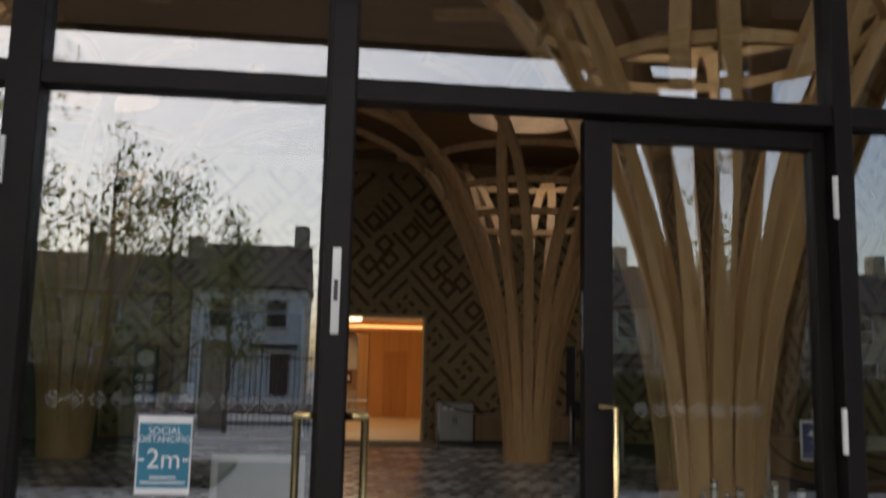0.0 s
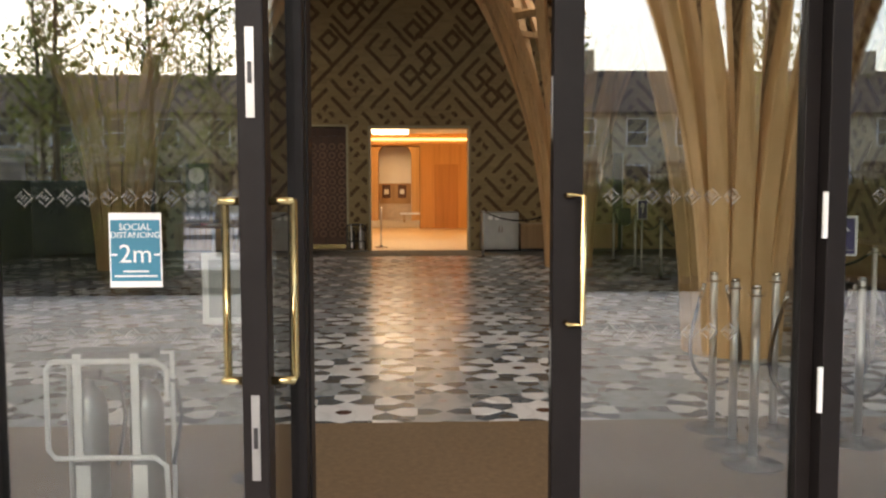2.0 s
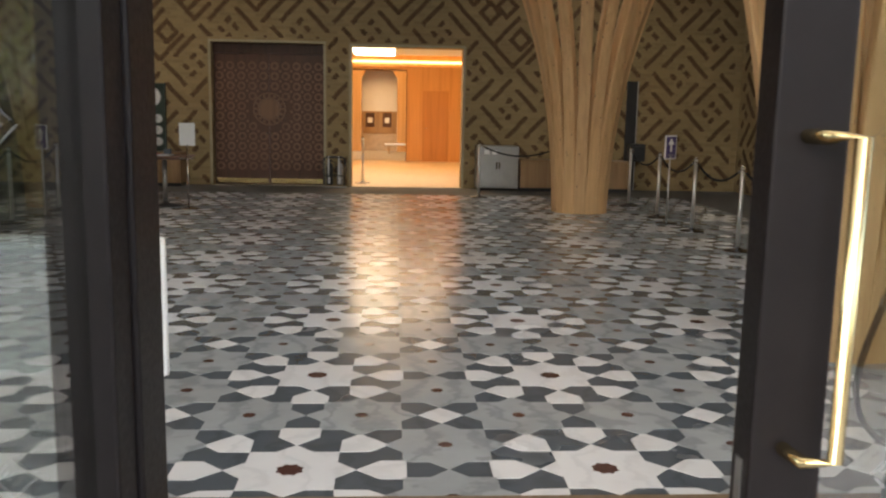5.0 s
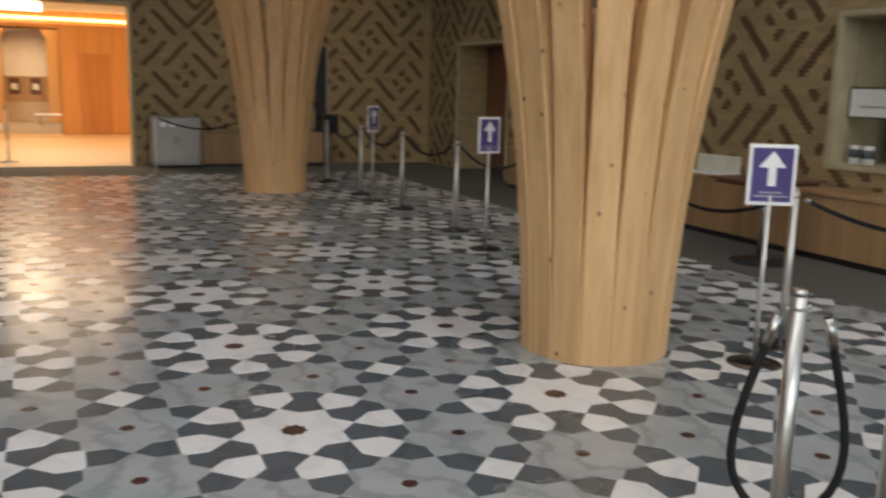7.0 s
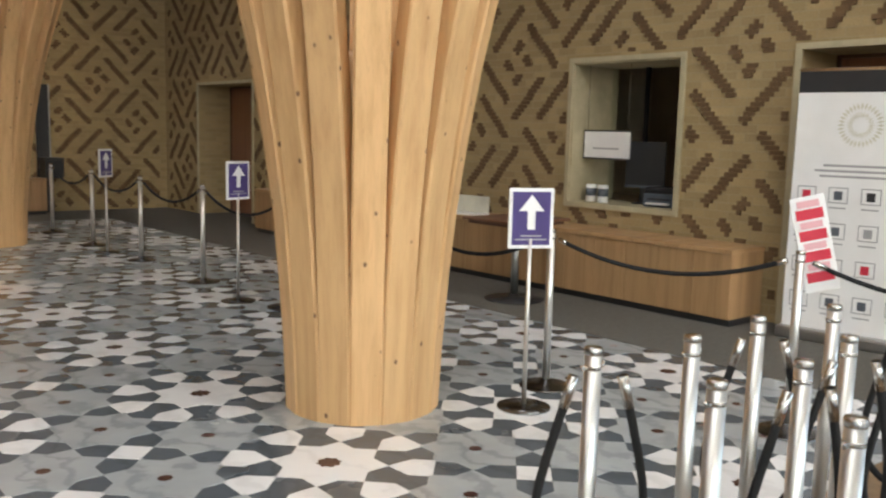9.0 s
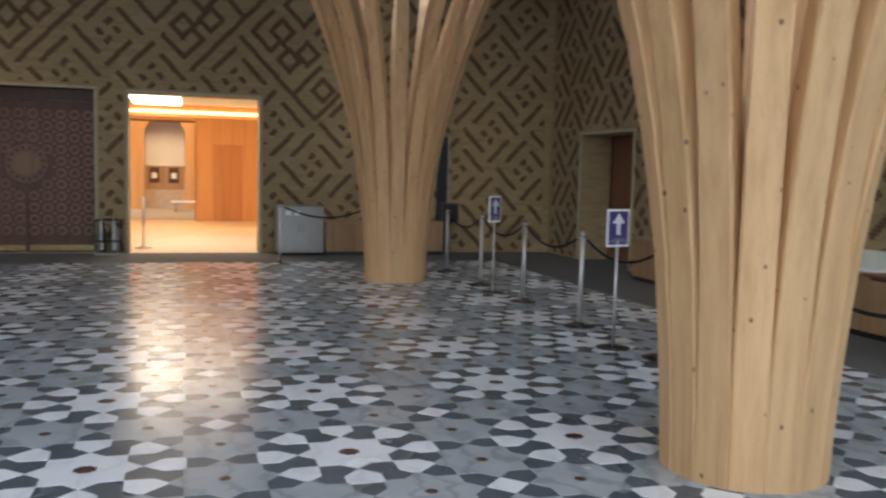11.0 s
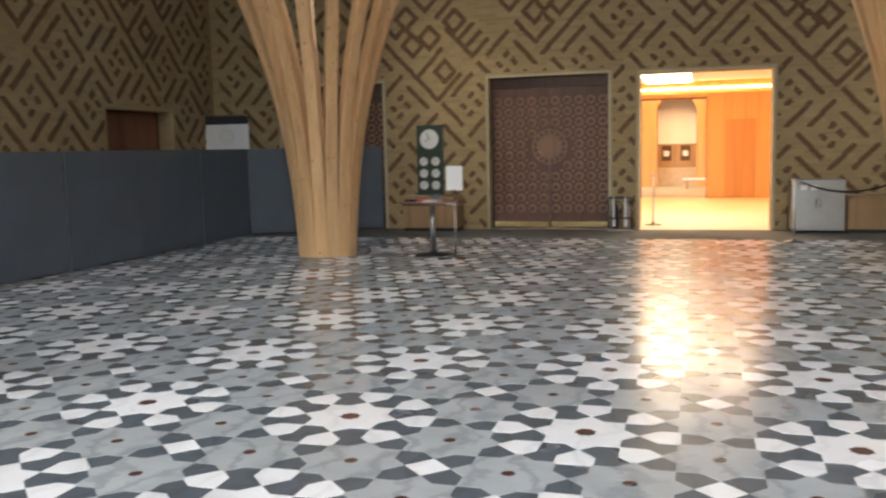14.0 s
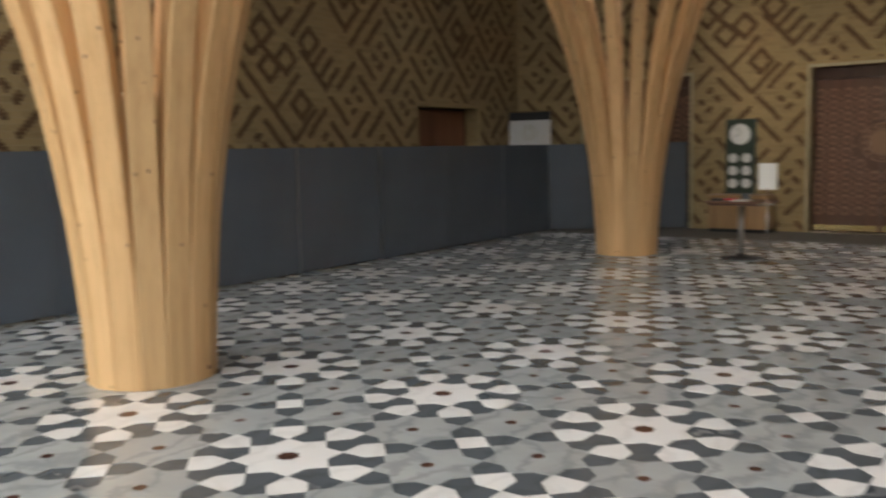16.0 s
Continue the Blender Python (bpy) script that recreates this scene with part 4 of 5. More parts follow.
extinguisher_stand(pose(-0.88, -4.36, 0.004), "two steel fire extinguishers on a white tubular stand", WHITE, (DULL_STEEL, DULL_STEEL))
extinguisher_stand(pose(-0.72, 10.98, 0.006) @ Matrix.Scale(0.8, 4), "black and steel fire extinguishers standing against the brick wall", BLACK, (BLACK, DULL_STEEL))


# ---- rope barriers ----
def post(x, y, label="polished steel rope post on a round base"):
    t = thing("rope_post", pose(x, y, 0.0025), label, "stanchion", "rope posts")
    part("base", lathe([(0.160, 0.0), (0.160, 0.006), (0.148, 0.011), (0.04, 0.017), (0.027, 0.05)], 28), BASE_STEEL, t)
    part("tube", lathe([(0.023, 0.03), (0.023, 0.945)], 18), POST_STEEL, t)
    part("cap", lathe([(0.0235, 0.94), (0.0245, 0.944), (0.0245, 0.955), (0.022, 0.960), (0.0, 0.961)], 18), STEEL, t)
    ring = part("collar", lathe([(0.0232, 0.90), (0.0242, 0.902), (0.0242, 0.910), (0.0232, 0.912)], 18), STEEL, t)
    for sx in (-1, 1):
        part("hook", tube([(sx * 0.022, 0, 0.905), (sx * 0.040, 0, 0.902), (sx * 0.046, 0, 0.915)], 0.004, 6), STEEL, ring)
    return t


def rope(a, b, sag, label="black velvet barrier rope hung between posts", name="barrier_rope", radius=0.013):
    a, b = Vector(a), Vector(b)
    pts = []
    for k in range(17):
        s = k / 16
        p = a.lerp(b, s)
        p.z -= sag * (1 - (2 * s - 1) ** 2)
        pts.append(p)
    t = thing(name, pose(0, 0, 0), label, "rope", "barrier ropes")
    part("cord", tube(pts, radius, 8), ROPE, t)
    for p, q in ((pts[0], pts[1]), (pts[-1], pts[-2])):
        part("end_cap", tube([p, p.lerp(q, 0.6)], 0.015, 8), STEEL, t, "chrome end cap")
    return t


LINE = [(4.33, 8.17), (4.33, 6.58), (4.33, 5.04), (4.28, 3.38), (4.30, 1.85), (4.34, 0.35), (4.37, -1.07)]
for x, y in LINE:
    post(x, y)
for (x0, y0), (x1, y1) in zip(LINE, LINE[1:]):
    rope((x0, y0 - 0.06, 0.905), (x1, y1 + 0.06, 0.905), 0.17)
post(1.94, 9.40)
post(3.45, 9.55)
rope((2.0, 9.40, 0.905), (3.39, 9.55, 0.905), 0.17)
post(-0.22, 12.2)
rope((4.37, -1.13, 0.905), (4.76, -2.34, 0.905), 0.13)
post(4.78, -2.40)
rope((4.80, -2.46, 0.905), (6.1, -3.6, 0.905), 0.20)
post(6.15, -3.62)

CLUSTER = [(2.27, -3.11), (2.62, -3.18), (3.03, -3.15), (3.44, -3.20), (2.26, -3.48), (2.61, -3.51), (3.00, -3.45), (3.37, -3.50), (2.25, -3.80), (3.75, -3.35)]
HANG = {0: -0.62, 2: -0.75, 5: -0.4, 6: -0.6, 7: -0.5, 9: -0.9}
for k, (x, y) in enumerate(CLUSTER):
    post(x, y, "polished steel rope post parked in a close group")
    if k in HANG:
        a = HANG[k]
        c, s = math.cos(a), math.sin(a)
        t = thing("hanging_rope", pose(x, y, 0), "black velvet rope hooked at both ends, hanging in a loop", "rope", "barrier ropes")
        pts = []
        for i in range(25):
            u = i / 24 * 2 * math.pi
            w = 0.075 + 0.075 * (1 - math.cos(u)) / 2
            off = -math.cos(u / 2)
            wide = off * (0.065 + 0.19 * math.sin(u / 2) ** 0.8 * (1 - 0.35 * math.sin(u / 2) ** 6))
            z = 0.89 - 0.62 * math.sin(u / 2) ** 0.75
            pts.append((wide * c - 0.04 * s * math.sin(u / 2), wide * s + 0.045 * c * math.sin(u / 2) - 0.02, z))
        part("cord", tube(pts, 0.0125, 8), ROPE, t)
        for p, q in ((pts[0], pts[1]), (pts[-1], pts[-2])):
            part("end_cap", tube([p, Vector(p).lerp(Vector(q), 0.65)], 0.0145, 8), STEEL, t, "chrome end cap")


# ---- arrow signs ----
def arrow_sign(x, y, turn, label="purple one way arrow sign on a steel stand"):
    t = thing("arrow_sign", pose(x, y, 0.0025, 0, 0, turn), label, "sign", "arrow signs")
    part("base_plate", lathe([(0.15, 0), (0.15, 0.008), (0.03, 0.02)], 28), BASE_STEEL, t)
    part("pole", lathe([(0.0125, 0.01), (0.0125, 0.95)], 12), POST_STEEL, t)
    fr = part("frame", box(-0.128, -0.008, 0.895, 0.128, 0.008, 1.225, 0.006), WHITE, t, "white sign frame")
    part("print", box(-0.108, -0.0095, 0.915, 0.108, -0.008, 1.205), PURPLE, fr, "deep purple print")
    bm = bmesh.new()
    pts = [(-0.022, 1.00), (0.022, 1.00), (0.022, 1.10), (0.072, 1.10), (0.0, 1.19), (-0.072, 1.10), (-0.022, 1.10)]
    a = [bm.verts.new((u, -0.0105, v)) for u, v in pts]
    bm.faces.new(a)
    part("arrow", bm, PAPER, fr, "white arrow pointing up")
    for z, w in ((0.965, 0.06), (0.945, 0.09)):
        part("small_print", box(-w, -0.0105, z - 0.004, w, -0.0095, z + 0.004), GREY_INK, fr)
    return t


arrow_sign(4.10, 2.32, 14)
arrow_sign(4.25, 5.87, 36)
arrow_sign(3.96, -1.28, -28)

# red and white leaning notice
t = thing("striped_notice", pose(4.93, -2.46, 0.75, 0, -14, -50), "white notice with red stripes tied to a rope post", "sign")
part("sheet", box(-0.086, -0.004, 0.0, 0.086, 0.004, 0.50), PAPER, t)
for k in range(4):
    part("stripe", box(-0.068, -0.006, 0.05 + k * 0.11, 0.068, -0.004, 0.103 + k * 0.11), RED, t, "red stripe")
    part("stripe_print", box(-0.055, -0.006, 0.112 + k * 0.11, 0.055, -0.004, 0.148 + k * 0.11), plain("pink_print", (0.75, 0.42, 0.45), 0.6), t)


# ---- carved doors ----
def carved_door(x0, x1, top, y, label, thing_name="carved_double_door"):
    cx, w = (x0 + x1) / 2, x1 - x0
    t = thing(thing_name, pose(cx, y, 0), label, "door", "carved doors")
    part("header", box(-w / 2, -0.01, top - 0.20, w / 2, 0.06, top), WALNUT, t)
    for side in (-1, 1):
        a, b = (-w / 2 + 0.01, -0.004) if side < 0 else (0.004, w / 2 - 0.01)
        leaf = part("leaf", box(a, 0.0, 0.02, b, 0.055, top - 0.205, 0.006), WALNUT, t)
        bm = bmesh.new()
        for ring_i in range(5):
            for k in range(11):
                u = a + (b - a) * (ring_i + 0.5) / 5
                v = 0.32 + 0.195 * k + 0.05
                if math.hypot(u, v - 1.49) < 0.36:
                    continue
                n = 16
                r0, r1 = 0.050, 0.082
                ins = [bm.verts.new((u + r0 * (1 if q % 2 else 0.72) * math.cos(q * 2 * math.pi / n), -0.008, v + r0 * (1 if q % 2 else 0.72) * math.sin(q * 2 * math.pi / n))) for q in range(n)]
                out = [bm.verts.new((u + r1 * math.cos(q * 2 * math.pi / n), -0.001, v + r1 * math.sin(q * 2 * math.pi / n))) for q in range(n)]
                for q in range(n):
                    bm.faces.new((ins[q], ins[(q + 1) % n], out[(q + 1) % n], out[q]))
        for k in range(10):
            for i in range(4):
                u, v = a + (b - a) * (i + 1) / 5, 0.32 + 0.195 * (k + 0.5) + 0.05
                if math.hypot(u, v - 1.49) < 0.36:
                    continue
                d = 0.034
                p = [bm.verts.new((u + dx, -0.001, v + dz)) for dx, dz in ((d, 0), (0, d), (-d, 0), (0, -d))]
                c = bm.verts.new((u, -0.010, v))
                for q in range(4):
                    bm.faces.new((p[q], p[(q + 1) % 4], c))
        part("carving", bm, CARVE, leaf, "carved star rosettes")
        part("kick_plate", box(a + 0.03, -0.006, 0.03, b - 0.03, 0.0, 0.13), BRASS, leaf, "worn brass kick plate")
        kb = part("pull", lathe([(0.012, 0.0), (0.012, 0.02), (0.024, 0.035), (0.020, 0.05), (0.0, 0.055)], 14), STEEL, leaf, "small steel knob")
        kb.matrix_basis = pose(side * 0.05, 0.0, 1.02, 90, 0, 0)
    for r0, r1, dep in ((0.0, 0.195, 0.014), (0.205, 0.225, 0.022), (0.30, 0.318, 0.016)):
        bm = bmesh.new()
        n = 40
        rows = [[bm.verts.new((r * math.cos(q * 2 * math.pi / n), yy, 1.49 + r * math.sin(q * 2 * math.pi / n))) for q in range(n)] for r, yy in ((r0, 0.0), (r0, -dep), (r1, -dep), (r1, 0.0))]
        for a_, b_ in zip(rows, rows[1:]):
            for q in range(n):
                bm.faces.new((a_[q], a_[(q + 1) % n], b_[(q + 1) % n], b_[q]))
        part("medallion_ring", bm, MEDAL, t, "carved ring of the medallion")
    bm = bmesh.new()
    for q in range(16):
        a = q * math.pi / 8
        pts = [(0.19 * math.cos(a + d) * s, 0.19 * math.sin(a + d) * s) for d, s in ((0, 1.22), (0.13, 1.38), (0, 1.54), (-0.13, 1.38))]
        vs = [bm.verts.new((u, -0.002 if i != 1 and i != 3 else -0.010, 1.49 + v)) for i, (u, v) in enumerate(pts)]
        bm.faces.new(vs)
    part("medallion_star", bm, MEDAL, t, "carved sixteen point star")
    return t


def reveal(name, x0, x1, z1, y0, y1, label):
    """Thin stone lining round an opening in the far wall."""
    bm = bmesh.new()
    w = 0.045
    box(x0 - w, y0, 0, x0, y1, z1 + w, 0, bm)
    box(x1, y0, 0, x1 + w, y1, z1 + w, 0, bm)
    box(x0, y0, z1, x1, y1, z1 + w, 0, bm)
    return structure(name, bm, STONE, label, "trim")


for k, (a, b, _, top) in enumerate(HOLES_FAR):
    reveal(f"trim_{k + 1}", a, b, top, Y_FAR - 0.022, Y_FAR - 0.002, "pale stone lining round an opening in the brick wall")
carved_door(-3.10, -0.95, 2.75, Y_FAR + 0.20, "dark carved wooden double door with star rosettes, closed")
carved_door(-7.25, -5.14, 2.75, Y_FAR + 0.20, "dark carved wooden double door partly hidden by screens, closed")

# plain doors in the side recesses
RED_DOOR = wood("red_brown_door", (0.25, 0.11, 0.06), (0.18, 0.075, 0.04), "Z", 0.5, False)
for nm, x, y0, y1, top in (("wooden_door", X_R + THICK_E - 0.06, 7.95, 9.85, 2.23), ("wooden_door", X_R + THICK_E - 0.06, -2.30, -1.02, 2.25), ("wooden_door", X_L - 0.36, 7.85, 9.75, 2.28)):
    t = thing(nm, pose(x, (y0 + y1) / 2, 0), "plain dark red brown wooden door set deep in the brick wall", "door", "recessed doors")
    w = y1 - y0
    mat = RED_DOOR
    part("leaf", box(-0.03, -w / 2 + 0.03, 0.01, 0.03, -0.003, top - 0.03, 0.005), mat, t)
    part("leaf", box(-0.03, 0.003, 0.01, 0.03, w / 2 - 0.03, top - 0.03, 0.005), mat, t)
    part("frame", box(-0.05, -w / 2, 0, 0.05, -w / 2 + 0.03, top), WALNUT, t)
    part("frame", box(-0.05, w / 2 - 0.03, 0, 0.05, w / 2, top), WALNUT, t)
    part("frame", box(-0.05, -w / 2 + 0.03, top - 0.03, 0.05, w / 2 - 0.03, top), WALNUT, t)
    hd = -1 if x > 0 else 1
    part("handle", tube([(hd * 0.03, -0.08, 1.02), (hd * 0.09, -0.08, 1.02), (hd * 0.09, -0.20, 1.02)], 0.009, 8), STEEL, t)
for k, (y0, y1, z0, z1) in enumerate(HOLES_R):
    bm = bmesh.new()
    w = 0.05
    box(X_R - 0.022, y0 - w, z0 if z0 == 0 else z0 - w, X_R - 0.002, y0, z1 + w, 0, bm)
    box(X_R - 0.022, y1, z0 if z0 == 0 else z0 - w, X_R - 0.002, y1 + w, z1 + w, 0, bm)
    box(X_R - 0.022, y0, z1, X_R - 0.002, y1, z1 + w, 0, bm)
    if z0 > 0:
        box(X_R - 0.022, y0, z0 - w, X_R - 0.002, y1, z0, 0, bm)
    structure(f"trim_{k + 5}", bm, STONE, "pale stone lining round an opening in the brick wall", "trim")

# ---- reception hatch ----
bm = bmesh.new()
for a in ((X_R + THICK_E, -0.9, 0.0, X_R + 2.6, -0.8, 2.8), (X_R + THICK_E, 2.3, 0.0, X_R + 2.6, 2.4, 2.8), (X_R + 2.6, -0.9, 0, X_R + 2.7, 2.4, 2.8), (X_R + THICK_E, -0.8, 2.7, X_R + 2.6, 2.3, 2.8), (X_R + THICK_E, -0.8, 0, X_R + 2.6, 2.3, 0.02)):
    box(*a, 0, bm)
structure("office_wall", bm, plain("office_brown_wall", (0.34, 0.23, 0.14), 0.8), "dim brown office walls behind the hatch")
bm = box(X_R - 0.002, 1.346, 0.862, X_R + THICK_E, 1.358, 2.238)
box(X_R - 0.002, 0.102, 0.862, X_R + THICK_E, 0.114, 2.238, 0, bm)
box(X_R - 0.002, 0.114, 2.226, X_R + THICK_E, 1.346, 2.238, 0, bm)
structure("hatch_lining", bm, STONE, "pale stone lining of the reception hatch", "trim")
hs = structure("hatch_sill", box(X_R - 0.02, 0.10, 0.835, X_R + THICK_E, 1.36, 0.862, 0.004), STONE, "pale sill of the reception hatch", "sill")
hg = structure("hatch_glass", box(X_R + 0.60, 0.10, 0.862, X_R + 0.612, 1.36, 2.24), GLASS_IN, "clear sliding glass of the hatch", "window")
hg.visible_shadow = False
structure("hatch_mullion", box(X_R + 0.585, 0.88, 0.862, X_R + 0.625, 0.92, 2.24, 0.003), BRONZE, "dark bar between the hatch panes", "window frame")
nt_ = thing("notice", pose(X_R + 0.15, 1.02, 1.44, 0, 0, 90), "white notice in a black frame hung in the hatch", "notice")
part("border", box(-0.30, 0.0, -0.145, 0.30, 0.004, 0.145), BLACK, nt_)
part("sheet", box(-0.285, 0.004, -0.13, 0.285, 0.007, 0.13), PAPER, nt_)
for u in (-0.25, 0.25):
    part("hanger", tube([(u, 0.002, 0.14), (u, 0.002, 0.80)], 0.0025, 6), STEEL, nt_)
part("text_line", box(-0.15, 0.007, -0.045, 0.17, 0.009, -0.03), GREY_INK, nt_)
for k, y in enumerate((1.20, 1.05)):
    c = thing("collection_tin", pose(X_R + 0.16, y, 0.862), "small white tin with a dark label on the hatch sill", "tin", "tins on the sill")
    part("body", lathe([(0.05, 0), (0.055, 0.004), (0.055, 0.17), (0.048, 0.175)], 18), WHITE, c)
    part("label_band", lathe([(0.0562, 0.06), (0.0562, 0.14)], 18), SCREEN_GREY, c)
pr = thing("receipt_printer", pose(X_R + 0.30, 0.40, 0.862, 0, 0, 8), "grey and black printer on the hatch sill", "printer")
part("body", box(-0.13, -0.17, 0, 0.13, 0.17, 0.13, 0.015), SCREEN_GREY, pr)
part("lid", box(-0.12, -0.16, 0.13, 0.12, 0.16, 0.19, 0.02), BLACK, pr)
part("paper_tray", box(-0.20, -0.11, 0.03, -0.13, 0.11, 0.045, 0.003), PAPER, pr)
part("slot", box(-0.134, -0.12, 0.07, -0.129, 0.12, 0.085), BLACK, pr)
mo = thing("monitor", pose(X_R + 0.42, 0.74, 0.862, 0, 0, 20), "black computer monitor on the hatch sill", "monitor")
part("screen", box(-0.02, -0.20, 0.16, 0.02, 0.20, 0.62, 0.006), BLACK, mo)
part("bezel", box(-0.026, -0.20, 0.16, -0.02, 0.20, 0.185, 0.002), SCREEN_GREY, mo)
part("stand", box(-0.02, -0.03, 0.012, 0.02, 0.03, 0.2, 0.006), BLACK, mo)
part("foot", box(-0.09, -0.10, 0.0, 0.09, 0.10, 0.012, 0.004), BLACK, mo)
dk = thing("office_desk", pose(X_R + 1.15, 0.75, 0.02), "office desk behind the hatch", "desk")
part("top", box(-0.4, -1.4, 0.80, 0.4, 1.4, 0.84, 0.004), OAK_H, dk)
for y in (-1.35, 1.35):
    part("leg", box(-0.38, y - 0.03, 0, 0.38, y + 0.03, 0.80), OAK_H, dk)


# ---- benches and cabinets ----
def bench(m, w, d, h, n, label, mat=OAK):
    """A boxed bench: panels along the front, a worktop with a nosing, a dark plinth."""
    t = thing("bench", m, label, "bench", "wooden benches")
    part("plinth", box(-w / 2 + 0.01, -d / 2 + 0.04, 0, w / 2 - 0.01, d / 2, 0.06), BLACK, t)
    part("body", box(-w / 2, -d / 2 + 0.012, 0.06, w / 2, d / 2, h - 0.035), mat, t)
    for k in range(n):
        a = -w / 2 + w * k / n
        part("front_panel", box(a + 0.002, -d / 2, 0.062, a + w / n - 0.002, -d / 2 + 0.012, h - 0.04, 0.002), mat, t)
    part("top", box(-w / 2 - 0.005, -d / 2 - 0.012, h - 0.035, w / 2 + 0.005, d / 2, h, 0.004), OAK_H, t)
    return t


bench(pose(7.05, 3.05, 0.006, 0, 0, -90), 7.76, 0.50, 0.635, 22, "long oak bench along the brick wall under the hatch")
bench(pose(-4.12, 10.95, 0.006), 1.03, 0.46, 0.64, 2, "short oak bench below the prayer clock")
bench(pose(3.95, 10.95, 0.006), 2.15, 0.46, 0.60, 4, "oak bench against the brick wall")
t = thing("steel_cabinet", pose(2.43, 10.93, 0.006), "grey steel cabinet with small labels beside a bench", "cabinet")
part("body", box(-0.40, -0.26, 0.04, 0.40, 0.26, 0.86, 0.008), BRUSHED, t)
for s in (-1, 1):
    dr = part("door", box(s * 0.2 - 0.195, -0.272, 0.06, s * 0.2 + 0.195, -0.26, 0.84, 0.003), BRUSHED, t)
    part("handle", box(s * 0.03 - 0.008, -0.29, 0.42, s * 0.03 + 0.008, -0.272, 0.56, 0.003), STEEL, dr)
for x in (-0.22, -0.07):
    part("label_sheet", box(x - 0.05, -0.274, 0.70, x + 0.05, -0.272, 0.78), PAPER, t)
t = thing("black_case", pose(5.18, 10.95, 0.606), "black plastic case on the end of a bench", "case")
part("body", box(-0.15, -0.18, 0, 0.15, 0.18, 0.30, 0.02), BLACK, t)
part("lid", box(-0.155, -0.185, 0.30, 0.155, 0.185, 0.335, 0.01), BLACK, t)
t = thing("glass_side_screen", pose(5.10, 11.12, 0.0), "tall dark framed panel against the brick wall", "panel")
part("panel", box(-0.10, -0.02, 0.0, 0.10, 0.02, 2.16, 0.004), BLACK, t)
part("edge_strip", box(0.10, -0.025, 0.0, 0.125, 0.025, 2.16, 0.004), BRUSHED, t)
t = thing("acrylic_leaflet_box", pose(6.95, 2.55, 0.641, 0, 0, -80), "pale leaflet box on the long bench", "box")
part("tray", box(-0.28, -0.10, 0, 0.28, 0.10, 0.02, 0.003), PAPER, t)
part("back", box(-0.28, 0.08, 0.02, 0.28, 0.10, 0.20, 0.003), PALE_INK, t)

# ---- prayer clock, table, dispenser ----
t = thing("prayer_time_board", pose(-4.22, Y_FAR - 0.055, 0.65), "dark prayer time board with one large and six small white dials", "clock")
part("board", box(-0.25, -0.03, 0.0, 0.25, 0.05, 1.29, 0.012), GREEN_METAL, t)
DIALS = [(0.0, 1.03, 0.175)] + [(x, z, 0.078) for z in (0.62, 0.40, 0.18) for x in (-0.115, 0.115)]
for x, z, r in DIALS:
    d = part("dial", lathe([(r, 0.0), (r, 0.012), (r * 0.96, 0.014)], 32), PAPER, t, "white clock dial")
    d.matrix_basis = pose(x, -0.03, z, 90, 0, 0)
    rim = part("rim", tube([(r * 1.03 * math.cos(q * math.pi / 16), r * 1.03 * math.sin(q * math.pi / 16), 0.01) for q in range(32)], 0.007, 6, True), BRUSHED, d)
    for a, L in ((0.4, 0.75), (2.1, 0.5)):
        hnd = box(-r * 0.03, 0.0, 0.0145, r * 0.03, r * L, 0.0165)
        ob = part("clock_hand", hnd, BLACK, d)
        ob.matrix_basis = pose(0, 0, 0, 0, 0, math.degrees(a))

def pedestal_table(x, y, turn, label):
    t = thing("pedestal_table", pose(x, y, 0.0065, 0, 0, turn), label, "table", "pedestal tables")
    part("tabletop", box(-0.40, -0.30, 0.738, 0.40, 0.30, 0.761, 0.006), WALNUT_LIGHT, t)
    part("edge", box(-0.36, -0.26, 0.706, 0.36, 0.26, 0.738, 0.004), WALNUT, t, "dark edge under the top")
    part("column", lathe([(0.035, 0.02), (0.035, 0.706)], 16), DULL_STEEL, t)
    part("foot", lathe([(0.27, 0.0), (0.27, 0.012), (0.06, 0.03), (0.04, 0.06)], 32), BLACK, t)


pedestal_table(-3.04, 7.35, 0, "small dark topped table on a black round pedestal")
pedestal_table(6.22, 1.02, 0, "small dark topped table in front of the long bench")
for k, (x, y, w, d, h, mat) in enumerate(((-0.20, 0.05, 0.22, 0.16, 0.02, RED), (0.02, -0.08, 0.21, 0.30, 0.012, PAPER), (0.02, 0.12, 0.10, 0.08, 0.09, SCREEN_GREY), (-0.28, -0.12, 0.15, 0.10, 0.03, BLACK))):
    o = thing("leaflets", pose(-3.04 + x, 7.35 + y, 0.768), ("stack of red leaflets on the small table", "white paper sheet on the small table", "grey tissue box on the small table", "black box on the small table")[k], "leaflets")
    part("stack", box(-w / 2, -d / 2, 0, w / 2, d / 2, h, 0.002), mat, o)

t = thing("sanitiser_stand", pose(-2.60, 6.95, 0.0025), "white sanitiser notice on a steel pole", "sanitiser")
part("base_plate", lathe([(0.15, 0), (0.15, 0.008), (0.02, 0.02)], 28), STEEL, t)
part("pole", lathe([(0.0125, 0.01), (0.0125, 0.95)], 12), STEEL, t)
part("notice_sheet", box(-0.115, -0.01, 0.93, 0.115, 0.01, 1.26, 0.006), PAPER, t)
part("drip_tray", box(-0.10, -0.10, 0.74, 0.10, 0.02, 0.76, 0.004), STEEL, t)


